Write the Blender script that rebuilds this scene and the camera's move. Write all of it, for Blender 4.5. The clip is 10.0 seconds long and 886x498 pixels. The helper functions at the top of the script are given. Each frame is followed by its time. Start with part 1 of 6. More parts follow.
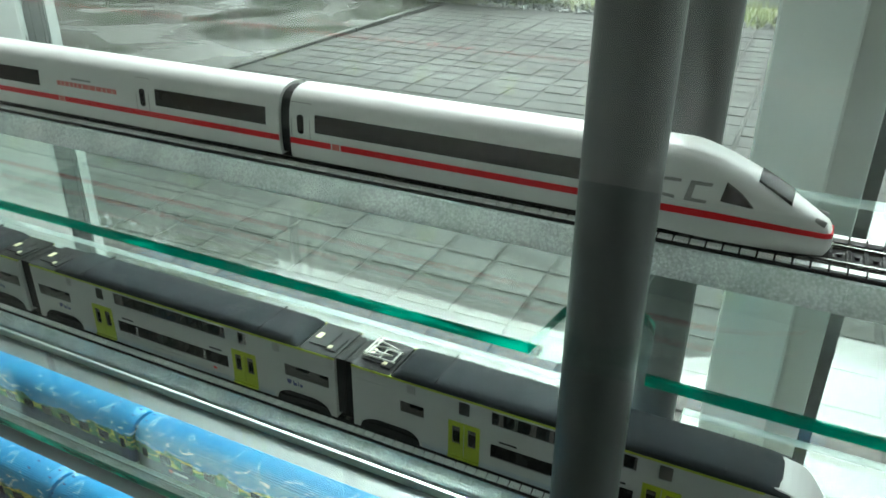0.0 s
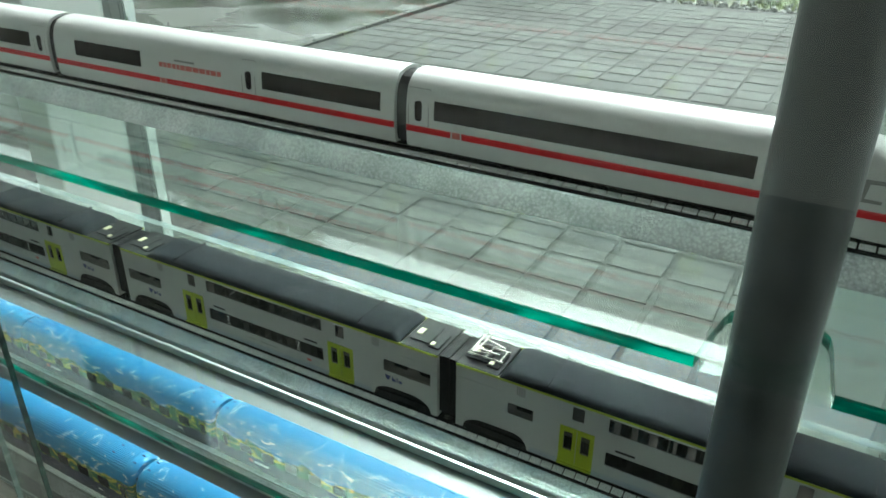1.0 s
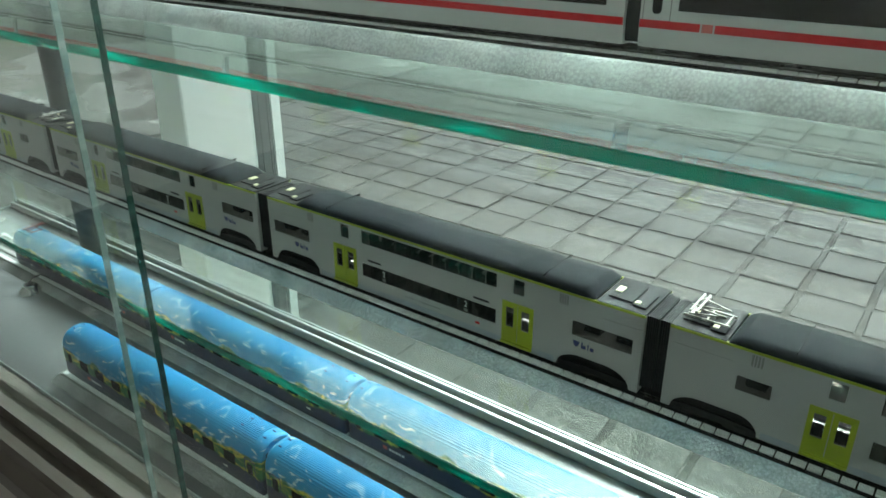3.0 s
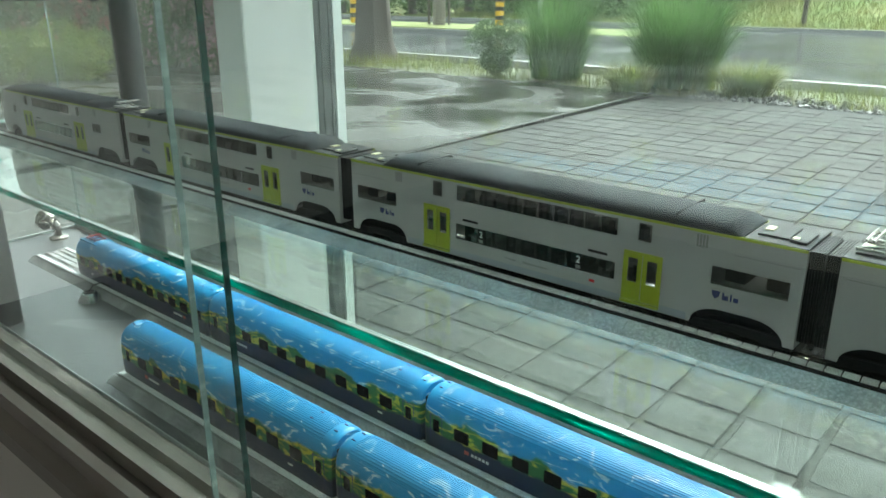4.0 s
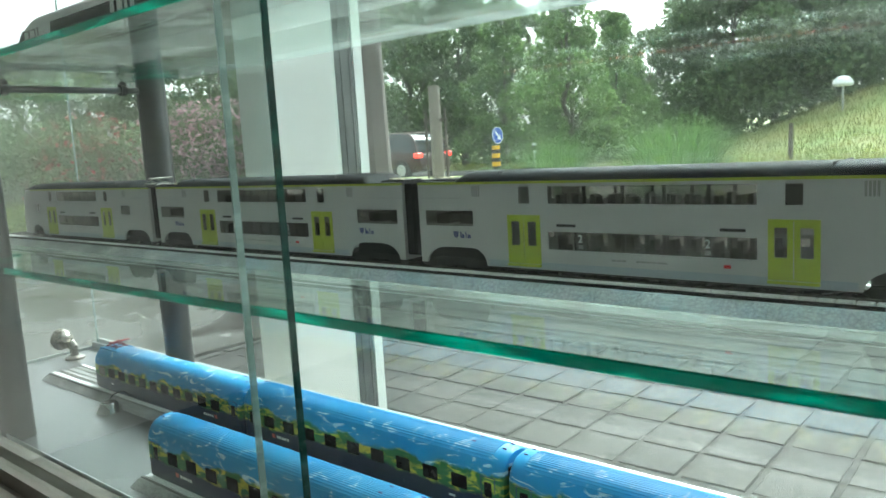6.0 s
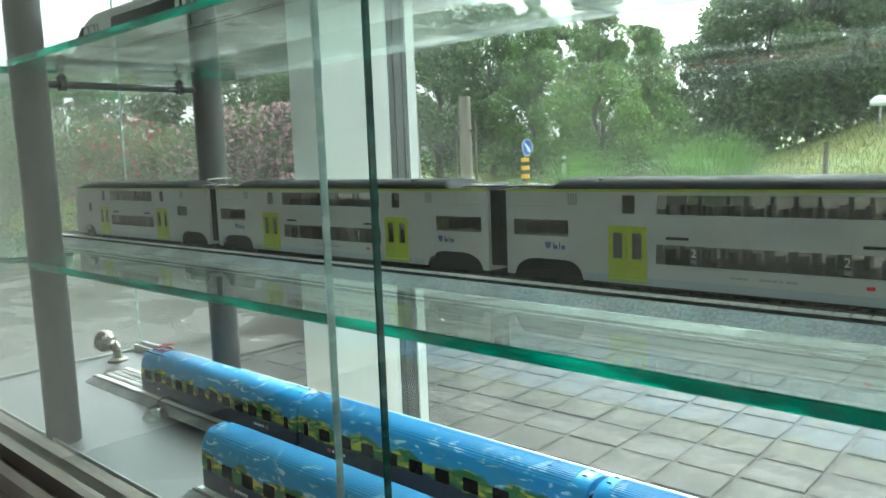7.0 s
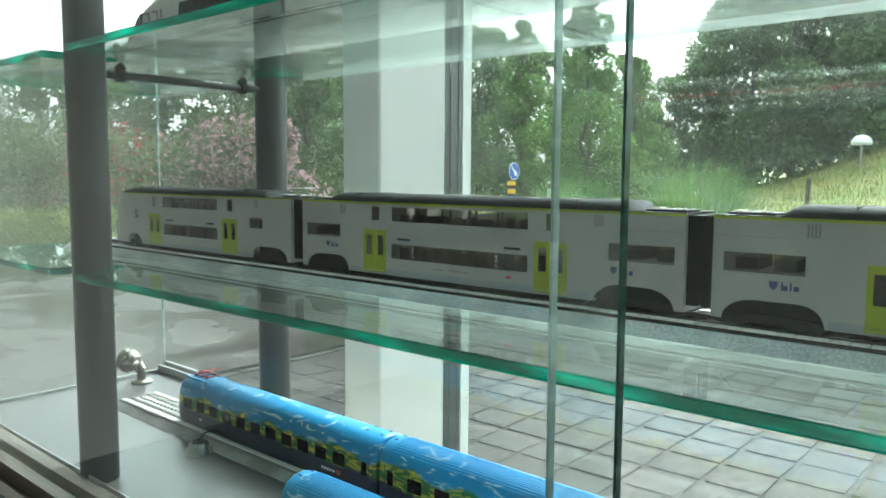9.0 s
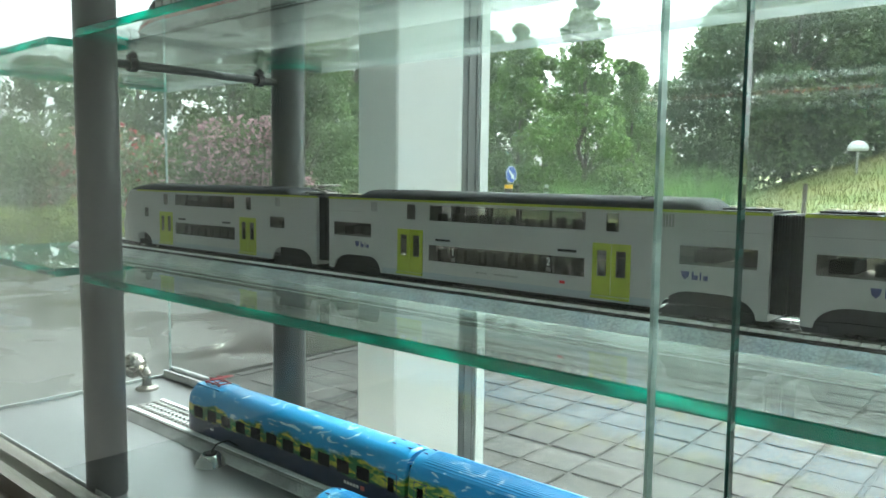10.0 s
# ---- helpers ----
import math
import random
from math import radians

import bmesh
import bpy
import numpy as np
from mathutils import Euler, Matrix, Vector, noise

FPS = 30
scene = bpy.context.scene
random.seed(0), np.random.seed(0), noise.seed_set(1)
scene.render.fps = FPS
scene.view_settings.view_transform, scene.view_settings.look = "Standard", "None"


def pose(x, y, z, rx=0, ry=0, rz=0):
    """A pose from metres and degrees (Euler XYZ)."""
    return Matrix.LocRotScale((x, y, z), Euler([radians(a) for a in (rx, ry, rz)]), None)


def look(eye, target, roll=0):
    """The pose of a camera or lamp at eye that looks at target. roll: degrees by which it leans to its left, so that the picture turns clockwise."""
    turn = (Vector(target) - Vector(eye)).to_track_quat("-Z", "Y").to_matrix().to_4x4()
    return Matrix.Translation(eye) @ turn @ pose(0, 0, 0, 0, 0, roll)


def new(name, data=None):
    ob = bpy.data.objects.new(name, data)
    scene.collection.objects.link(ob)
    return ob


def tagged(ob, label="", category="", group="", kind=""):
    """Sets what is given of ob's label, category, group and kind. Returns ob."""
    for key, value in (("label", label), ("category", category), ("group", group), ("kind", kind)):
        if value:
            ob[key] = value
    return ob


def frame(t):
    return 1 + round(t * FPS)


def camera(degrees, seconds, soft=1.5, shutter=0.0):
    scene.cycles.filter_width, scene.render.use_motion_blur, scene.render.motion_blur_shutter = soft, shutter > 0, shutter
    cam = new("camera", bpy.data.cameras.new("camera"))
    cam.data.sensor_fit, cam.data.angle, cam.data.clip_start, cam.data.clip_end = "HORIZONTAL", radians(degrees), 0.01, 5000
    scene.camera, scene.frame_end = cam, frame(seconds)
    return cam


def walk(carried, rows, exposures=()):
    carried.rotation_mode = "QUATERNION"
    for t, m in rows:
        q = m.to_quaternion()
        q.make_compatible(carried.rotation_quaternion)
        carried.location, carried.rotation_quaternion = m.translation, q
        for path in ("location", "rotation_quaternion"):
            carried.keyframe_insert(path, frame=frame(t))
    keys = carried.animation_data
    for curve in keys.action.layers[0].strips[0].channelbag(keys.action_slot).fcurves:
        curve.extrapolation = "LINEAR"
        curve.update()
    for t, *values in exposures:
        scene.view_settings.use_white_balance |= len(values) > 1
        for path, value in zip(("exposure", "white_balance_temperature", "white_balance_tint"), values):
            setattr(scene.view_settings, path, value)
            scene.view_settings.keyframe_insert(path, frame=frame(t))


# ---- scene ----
cam = camera(60.0, 10.0)
# seconds, place, tilt, lean, turn
PATH = [
    (0, 0.0343, -0.0010, 1.5549, 63.85, -0.50, 26.58),
    (0.5, 0.0141, 0.0014, 1.5504, 63.23, -0.51, 28.07),
    (1, -0.0099, -0.0005, 1.5491, 62.81, -0.28, 30.02),
    (1.5, -0.0274, -0.0027, 1.5446, 62.68, 0.02, 32.00),
    (2, -0.0437, -0.0009, 1.5291, 62.82, 0.06, 33.85),
    (2.5, -0.0602, 0.0013, 1.5089, 63.69, 0.37, 35.36),
    (4, -0.1144, -0.0025, 1.3955, 70.98, 0.23, 40.69),
    (4.5, -0.1291, -0.0059, 1.3652, 75.84, 2.49, 40.77),
    (5, -0.1382, -0.0060, 1.3370, 80.81, 3.39, 39.76),
    (5.5, -0.1539, -0.0012, 1.3205, 81.75, 3.47, 39.89),
    (7, -0.2146, -0.0026, 1.3126, 83.06, 2.12, 42.50),
    (7.5, -0.2387, -0.0068, 1.3149, 83.08, 0.74, 43.13),
    (8, -0.2689, -0.0107, 1.3157, 83.61, 0.07, 43.00),
    (8.5, -0.3022, -0.0110, 1.3153, 84.18, -0.43, 41.70),
    (9, -0.3304, -0.0117, 1.3103, 84.55, -0.34, 41.28),
    (9.5, -0.3526, -0.0093, 1.3078, 84.84, -0.61, 41.09),
    (10, -0.3713, -0.0034, 1.3062, 84.77, -0.72, 41.00),
]
walk(cam, [(t, pose(x, y, z, rx, ry, rz)) for t, x, y, z, rx, ry, rz in PATH],
     exposures=[(0.0, 2.11, 6100, 2), (2.7, 2.12, 6100, 2), (5.0, 2.33, 6100, 3), (10.0, 2.4, 6100, 4)])

# ---------------------------------------------------------------- daylight
world = bpy.data.worlds.new("overcast_sky")
scene.world = world
world.use_nodes = True
wn = world.node_tree
wn.nodes.clear()
w_sky = wn.nodes.new("ShaderNodeTexSky")
w_sky.sky_type = "NISHITA"
w_sky.sun_disc = False
w_sky.sun_elevation, w_sky.sun_rotation = radians(50), radians(-10)
w_sky.air_density, w_sky.dust_density, w_sky.ozone_density = 1.5, 6.0, 1.0
w_hsv = wn.nodes.new("ShaderNodeHueSaturation")
w_hsv.inputs["Saturation"].default_value = 0.12
w_bg = wn.nodes.new("ShaderNodeBackground")
w_bg.inputs["Strength"].default_value = 0.15
w_out = wn.nodes.new("ShaderNodeOutputWorld")
wn.links.new(w_sky.outputs["Color"], w_hsv.inputs["Color"])
wn.links.new(w_hsv.outputs["Color"], w_bg.inputs["Color"])
wn.links.new(w_bg.outputs["Background"], w_out.inputs["Surface"])
sun_data = bpy.data.lights.new("sun", "SUN")
sun_data.energy, sun_data.angle, sun_data.color = 0.6, radians(25), (1.0, 0.98, 0.95)
sun = new("sun", sun_data)
sun.matrix_world = look((0, 0, 30), (3, -22, 0))
scene.cycles.transparent_max_bounces = 32

# ---------------------------------------------------------------- mesh helpers


def quad_box(bm, x0, x1, y0, y1, z0, z1, bevel=0.0, seg=1):
    v = [bm.verts.new(p) for p in ((x0, y0, z0), (x1, y0, z0), (x1, y1, z0), (x0, y1, z0),
                                   (x0, y0, z1), (x1, y0, z1), (x1, y1, z1), (x0, y1, z1))]
    fs = [bm.faces.new([v[i] for i in f]) for f in
          ((0, 3, 2, 1), (4, 5, 6, 7), (0, 1, 5, 4), (1, 2, 6, 5), (2, 3, 7, 6), (3, 0, 4, 7))]
    if bevel > 0:
        edges = list({e for f in fs for e in f.edges})
        bmesh.ops.bevel(bm, geom=edges, offset=bevel, segments=seg, affect="EDGES", profile=0.6)


def tube(bm, a, b, r, r2=None, seg=12, caps=True):
    a, b = Vector(a), Vector(b)
    r2 = r if r2 is None else r2
    q = (b - a).to_track_quat("Z", "Y")
    ra, rb = [], []
    for i in range(seg):
        w = 2 * math.pi * i / seg
        d = q @ Vector((math.cos(w), math.sin(w), 0))
        ra.append(bm.verts.new(a + d * r))
        rb.append(bm.verts.new(b + d * r2))
    for i in range(seg):
        j = (i + 1) % seg
        bm.faces.new((ra[i], ra[j], rb[j], rb[i]))
    if caps:
        bm.faces.new(ra[::-1])
        bm.faces.new(rb)


def loft(bm, rings, closed=True, caps=True):
    """Skin over rings of equal length."""
    vs = [[bm.verts.new(p) for p in ring] for ring in rings]
    n = len(vs[0])
    for a, b in zip(vs, vs[1:]):
        for i in range(n if closed else n - 1):
            j = (i + 1) % n
            bm.faces.new((a[i], a[j], b[j], b[i]))
    if caps:
        bm.faces.new(vs[0][::-1])
        bm.faces.new(vs[-1])


def prism(bm, poly, axis, a, b):
    """A flat outline (pairs) drawn out along an axis from a to b."""
    def p(u, v, w):
        return {"x": (w, u, v), "y": (u, w, v), "z": (u, v, w)}[axis]
    lo = [bm.verts.new(p(u, v, a)) for u, v in poly]
    hi = [bm.verts.new(p(u, v, b)) for u, v in poly]
    n = len(poly)
    for i in range(n):
        j = (i + 1) % n
        bm.faces.new((lo[i], lo[j], hi[j], hi[i]))
    bm.faces.new(lo[::-1])
    bm.faces.new(hi)


def rounded(x0, x1, y0, y1, r, seg=4):
    """A rectangle's outline with round corners."""
    pts = []
    for cx, cy, a0 in ((x1 - r, y1 - r, 0), (x0 + r, y1 - r, 90), (x0 + r, y0 + r, 180), (x1 - r, y0 + r, 270)):
        for i in range(seg + 1):
            w = radians(a0 + 90 * i / seg)
            pts.append((cx + r * math.cos(w), cy + r * math.sin(w)))
    return pts


def wall_grid(bm, openings, x0, x1, z0, z1, y0, y1, cuts=()):
    """An upright wall along x with rectangular openings through it."""
    xs = sorted({x0, x1, *[v for o in openings for v in o[:2] if x0 < v < x1]})
    zs = sorted({z0, z1, *[v for o in openings for v in o[2:] if z0 < v < z1]})
    for a, b in zip(xs, xs[1:]):
        run = None
        for c, d in zip(zs, zs[1:]):
            u, w = (a + b) / 2, (c + d) / 2
            hole = any(o[0] < u < o[1] and o[2] < w < o[3] for o in openings)
            if hole:
                if run is not None:
                    quad_box(bm, a, b, y0, y1, run, c)
                run = None
            elif run is None:
                run = c
        if run is not None:
            quad_box(bm, a, b, y0, y1, run, z1)
    bmesh.ops.remove_doubles(bm, verts=bm.verts, dist=1e-6)


def mesh_of(name, bm, material, smooth=False):
    bmesh.ops.recalc_face_normals(bm, faces=bm.faces)
    me = bpy.data.meshes.new(name)
    bm.to_mesh(me)
    bm.free()
    for m in (material if isinstance(material, (list, tuple)) else [material]):
        me.materials.append(m)
    if smooth:
        me.polygons.foreach_set("use_smooth", [True] * len(me.polygons))
        me.set_sharp_from_angle(angle=radians(35))
    return me


def part(name, bm, material, parent=None, label="", smooth=False, at=None):
    ob = new(name, mesh_of(name, bm, material, smooth))
    if parent is not None:
        ob.parent = parent
    if at is not None:
        ob.matrix_basis = at
    if label:
        ob["label"] = label
    return ob


def share(name, data, parent, m):
    """One more piece on an existing mesh."""
    ob = new(name, data)
    ob.parent = parent
    ob.matrix_basis = m
    return ob


def base(name, m, label, category, group="", kind=""):
    ob = new(name)
    ob.empty_display_size = 0.01
    ob.matrix_basis = m
    return tagged(ob, label, category, group, kind)


def from_arrays(name, verts, faces, material):
    me = bpy.data.meshes.new(name)
    me.from_pydata(verts, [], faces)
    me.materials.append(material)
    me.update()
    return me


# ---------------------------------------------------------------- materials


def shader(name, color, rough=0.5, metal=0.0, vary=0.0, scale=20.0, bump=0.0, bump_scale=None, spec=0.5,
           color2=None, detail=6.0, rough_vary=0.0, coat=0.0, by_object=0.0, by_island=0.0, stretch=None):
    """Principled surface with two-scale colour variation, roughness variation and fine relief."""
    m = bpy.data.materials.new(name)
    m.use_nodes = True
    nt = m.node_tree
    b = nt.nodes["Principled BSDF"]
    b.inputs["Roughness"].default_value = rough
    b.inputs["Metallic"].default_value = metal
    b.inputs["Specular IOR Level"].default_value = spec
    b.inputs["Coat Weight"].default_value = coat
    tc = nt.nodes.new("ShaderNodeTexCoord")
    mp = nt.nodes.new("ShaderNodeMapping")
    if stretch:
        mp.inputs["Scale"].default_value = stretch
    nt.links.new(tc.outputs["Object"], mp.inputs["Vector"])
    big = nt.nodes.new("ShaderNodeTexNoise")
    big.inputs["Scale"].default_value, big.inputs["Detail"].default_value = scale, detail
    nt.links.new(mp.outputs["Vector"], big.inputs["Vector"])
    c2 = color2 or tuple(min(1, c * (1 - 0.6 * vary)) for c in color)
    ramp = nt.nodes.new("ShaderNodeMix")
    ramp.data_type = "RGBA"
    ramp.inputs["A"].default_value, ramp.inputs["B"].default_value = (*color, 1), (*c2, 1)
    mr = nt.nodes.new("ShaderNodeMapRange")
    mr.inputs["From Min"].default_value, mr.inputs["From Max"].default_value = 0.35, 0.65
    nt.links.new(big.outputs["Fac"], mr.inputs["Value"])
    nt.links.new(mr.outputs["Result"], ramp.inputs["Factor"])
    col = ramp.outputs["Result"]
    if by_object or by_island:
        if by_object:
            info = nt.nodes.new("ShaderNodeObjectInfo").outputs["Random"]
        else:
            info = nt.nodes.new("ShaderNodeNewGeometry").outputs["Random Per Island"]
        amount = by_object or by_island
        mr2 = nt.nodes.new("ShaderNodeMapRange")
        mr2.inputs["To Min"].default_value, mr2.inputs["To Max"].default_value = 1 - amount, 1 + amount
        nt.links.new(info, mr2.inputs["Value"])
        hs = nt.nodes.new("ShaderNodeHueSaturation")
        nt.links.new(col, hs.inputs["Color"])
        nt.links.new(mr2.outputs["Result"], hs.inputs["Value"])
        col = hs.outputs["Color"]
    nt.links.new(col, b.inputs["Base Color"])
    if rough_vary:
        mr3 = nt.nodes.new("ShaderNodeMapRange")
        mr3.inputs["From Min"].default_value, mr3.inputs["From Max"].default_value = 0.35, 0.65
        mr3.inputs["To Min"].default_value = max(0.02, rough - rough_vary)
        mr3.inputs["To Max"].default_value = min(1, rough + rough_vary)
        nt.links.new(big.outputs["Fac"], mr3.inputs["Value"])
        nt.links.new(mr3.outputs["Result"], b.inputs["Roughness"])
    if bump:
        fine = nt.nodes.new("ShaderNodeTexNoise")
        fine.inputs["Scale"].default_value = bump_scale or scale * 8
        fine.inputs["Detail"].default_value = 4
        nt.links.new(mp.outputs["Vector"], fine.inputs["Vector"])
        bp = nt.nodes.new("ShaderNodeBump")
        bp.inputs["Strength"].default_value = bump
        bp.inputs["Distance"].default_value = 0.25 / (bump_scale or scale * 8)
        nt.links.new(fine.outputs["Fac"], bp.inputs["Height"])
        nt.links.new(bp.outputs["Normal"], b.inputs["Normal"])
    return m


def schlick(nt, r0):
    """Reflectance of a sheet by the angle of view, the same from both sides."""
    lw = nt.nodes.new("ShaderNodeLayerWeight")
    lw.inputs["Blend"].default_value = 0.5
    pw = nt.nodes.new("ShaderNodeMath")
    pw.operation = "POWER"
    pw.inputs[1].default_value = 5.0
    ma = nt.nodes.new("ShaderNodeMath")
    ma.operation = "MULTIPLY_ADD"
    ma.inputs[1].default_value, ma.inputs[2].default_value = 1 - r0, r0
    nt.links.new(lw.outputs["Facing"], pw.inputs[0])
    nt.links.new(pw.outputs["Value"], ma.inputs[0])
    return ma.outputs["Value"]


def clear_glass(name, tint=(0.97, 0.985, 0.975), gloss_rough=0.0, dirt=0.0, ior=1.5, scatter=False):
    """Clear sheet glass: straight through, with a Fresnel reflection and a trace of dust."""
    m = bpy.data.materials.new(name)
    m.use_nodes = True
    nt = m.node_tree
    nt.nodes.clear()
    out = nt.nodes.new("ShaderNodeOutputMaterial")
    tr = nt.nodes.new("ShaderNodeBsdfTransparent")
    tr.inputs["Color"].default_value = (*tint, 1)
    gl = nt.nodes.new("ShaderNodeBsdfGlossy")
    gl.inputs["Roughness"].default_value = gloss_rough
    gl.inputs["Color"].default_value = (0.95, 1.0, 0.97, 1)
    fac = schlick(nt, ((ior - 1) / (ior + 1)) ** 2)
    mix = nt.nodes.new("ShaderNodeMixShader")
    nt.links.new(fac, mix.inputs["Fac"])
    nt.links.new(tr.outputs["BSDF"], mix.inputs[1])
    nt.links.new(gl.outputs["BSDF"], mix.inputs[2])
    last = mix.outputs["Shader"]
    if dirt:
        df = nt.nodes.new("ShaderNodeBsdfTranslucent" if scatter else "ShaderNodeBsdfDiffuse")
        df.inputs["Color"].default_value = (0.75, 0.8, 0.78, 1)
        tc = nt.nodes.new("ShaderNodeTexCoord")
        mp = nt.nodes.new("ShaderNodeMapping")
        mp.inputs["Scale"].default_value = (3, 3, 9)
        nz = nt.nodes.new("ShaderNodeTexNoise")
        nz.inputs["Scale"].default_value, nz.inputs["Detail"].default_value = 3.0, 8
        mr = nt.nodes.new("ShaderNodeMapRange")
        mr.inputs["From Min"].default_value, mr.inputs["From Max"].default_value = 0.4, 0.75
        mr.inputs["To Min"].default_value, mr.inputs["To Max"].default_value = dirt * 0.3, dirt
        mix2 = nt.nodes.new("ShaderNodeMixShader")
        nt.links.new(tc.outputs["Object"], mp.inputs["Vector"])
        nt.links.new(mp.outputs["Vector"], nz.inputs["Vector"])
        nt.links.new(nz.outputs["Fac"], mr.inputs["Value"])
        nt.links.new(mr.outputs["Result"], mix2.inputs["Fac"])
        nt.links.new(last, mix2.inputs[1])
        nt.links.new(df.outputs["BSDF"], mix2.inputs[2])
        last = mix2.outputs["Shader"]
    nt.links.new(last, out.inputs["Surface"])
    return m


def edge_glass(name, c1, c2):
    """The polished edge of green float glass: the tinted light from along the sheet is put into the colour."""
    m = bpy.data.materials.new(name)
    m.use_nodes = True
    nt = m.node_tree
    nt.nodes.clear()
    out = nt.nodes.new("ShaderNodeOutputMaterial")
    tl = nt.nodes.new("ShaderNodeBsdfTranslucent")
    df = nt.nodes.new("ShaderNodeBsdfDiffuse")
    tr = nt.nodes.new("ShaderNodeBsdfTransparent")
    gl = nt.nodes.new("ShaderNodeBsdfGlossy")
    gl.inputs["Roughness"].default_value = 0.08
    tc = nt.nodes.new("ShaderNodeTexCoord")
    mp = nt.nodes.new("ShaderNodeMapping")
    mp.inputs["Scale"].default_value = (9, 9, 60)
    nz = nt.nodes.new("ShaderNodeTexNoise")
    nz.inputs["Scale"].default_value, nz.inputs["Detail"].default_value = 2.0, 5
    # noise puts the edge's bright glints into the colour, c2 over c1
    mr = nt.nodes.new("ShaderNodeMapRange")
    mr.inputs["From Min"].default_value, mr.inputs["From Max"].default_value = 0.47, 0.70
    mx = nt.nodes.new("ShaderNodeMix")
    mx.data_type = "RGBA"
    mx.inputs["A"].default_value, mx.inputs["B"].default_value = (*c1, 1), (*c2, 1)
    nt.links.new(tc.outputs["Object"], mp.inputs["Vector"])
    nt.links.new(mp.outputs["Vector"], nz.inputs["Vector"])
    nt.links.new(nz.outputs["Fac"], mr.inputs["Value"])
    nt.links.new(mr.outputs["Result"], mx.inputs["Factor"])
    for s in (tl, df, tr):
        nt.links.new(mx.outputs["Result"], s.inputs["Color"])
    a = nt.nodes.new("ShaderNodeMixShader")
    a.inputs["Fac"].default_value = 0.45
    b = nt.nodes.new("ShaderNodeMixShader")
    b.inputs["Fac"].default_value = 0.45
    c = nt.nodes.new("ShaderNodeMixShader")
    fac = schlick(nt, 0.04)
    nt.links.new(df.outputs["BSDF"], a.inputs[1])
    nt.links.new(tl.outputs["BSDF"], a.inputs[2])
    nt.links.new(a.outputs["Shader"], b.inputs[1])
    nt.links.new(tr.outputs["BSDF"], b.inputs[2])
    nt.links.new(fac, c.inputs["Fac"])
    nt.links.new(b.outputs["Shader"], c.inputs[1])
    nt.links.new(gl.outputs["BSDF"], c.inputs[2])
    nt.links.new(c.outputs["Shader"], out.inputs["Surface"])
    return m


M_SHELF = clear_glass("shelf_glass", (0.93, 0.975, 0.955), dirt=0.012)
M_PANE = clear_glass("pane_glass", (0.965, 0.985, 0.975), dirt=0.007)
M_WINDOW = clear_glass("window_glass", (0.96, 0.98, 0.97), ior=1.38)
M_OUTPANE = clear_glass("rain_hazed_window_glass", (0.955, 0.975, 0.965), dirt=0.011, scatter=True)
M_EDGE = edge_glass("green_glass_edge", (0.0, 0.115, 0.075), (0.012, 0.74, 0.50))
M_EDGE_DARK = edge_glass("dark_glass_edge", (0.03, 0.12, 0.10), (0.10, 0.30, 0.25))
M_EDGE_PALE = edge_glass("pale_glass_edge", (0.5, 0.6, 0.57), (0.85, 0.93, 0.9))
M_PIPE = shader("anodised_pipe", (0.075, 0.08, 0.08), 0.36, 0.4, vary=0.3, scale=30, bump=0.05, bump_scale=400, stretch=(1, 1, 0.05))
M_STEEL = shader("brushed_steel", (0.55, 0.56, 0.55), 0.25, 1.0, vary=0.25, scale=40, bump=0.06, bump_scale=500, rough_vary=0.08)
M_NICKEL = shader("aged_nickel", (0.42, 0.40, 0.36), 0.3, 0.9, vary=0.4, scale=120, rough_vary=0.1)
M_ALU = shader("aluminium_rail", (0.62, 0.64, 0.63), 0.3, 0.9, vary=0.2, scale=25, stretch=(0.05, 1, 1), bump=0.05, bump_scale=300)
M_BRONZE = shader("brown_anodised_profile", (0.30, 0.265, 0.235), 0.45, 0.35, vary=0.35, scale=25, stretch=(0.05, 1, 1), bump=0.05, bump_scale=300, rough_vary=0.1)
M_BASE = shader("grey_base_board", (0.15, 0.155, 0.155), 0.33, 0.55, vary=0.08, scale=5, bump=0.03, bump_scale=1200, rough_vary=0.03)
M_WALLWHITE = shader("white_wall_paint", (0.62, 0.58, 0.54), 0.7, vary=0.08, scale=3, bump=0.1, bump_scale=120)
M_POST = shader("white_post_paint", (0.54, 0.56, 0.54), 0.5, vary=0.06, scale=12, bump=0.05, bump_scale=200)
M_BLACKFRAME = shader("black_gasket", (0.018, 0.02, 0.022), 0.4, vary=0.3, scale=40)
M_RUBBER = shader("black_rubber", (0.015, 0.015, 0.016), 0.55, vary=0.3, scale=200)
M_FLOOR = shader("brown_floor", (0.40, 0.36, 0.32), 0.5, vary=0.25, scale=4, bump=0.08, bump_scale=80)
M_CEIL = shader("white_ceiling", (0.72, 0.72, 0.70), 0.8, vary=0.05, scale=3)


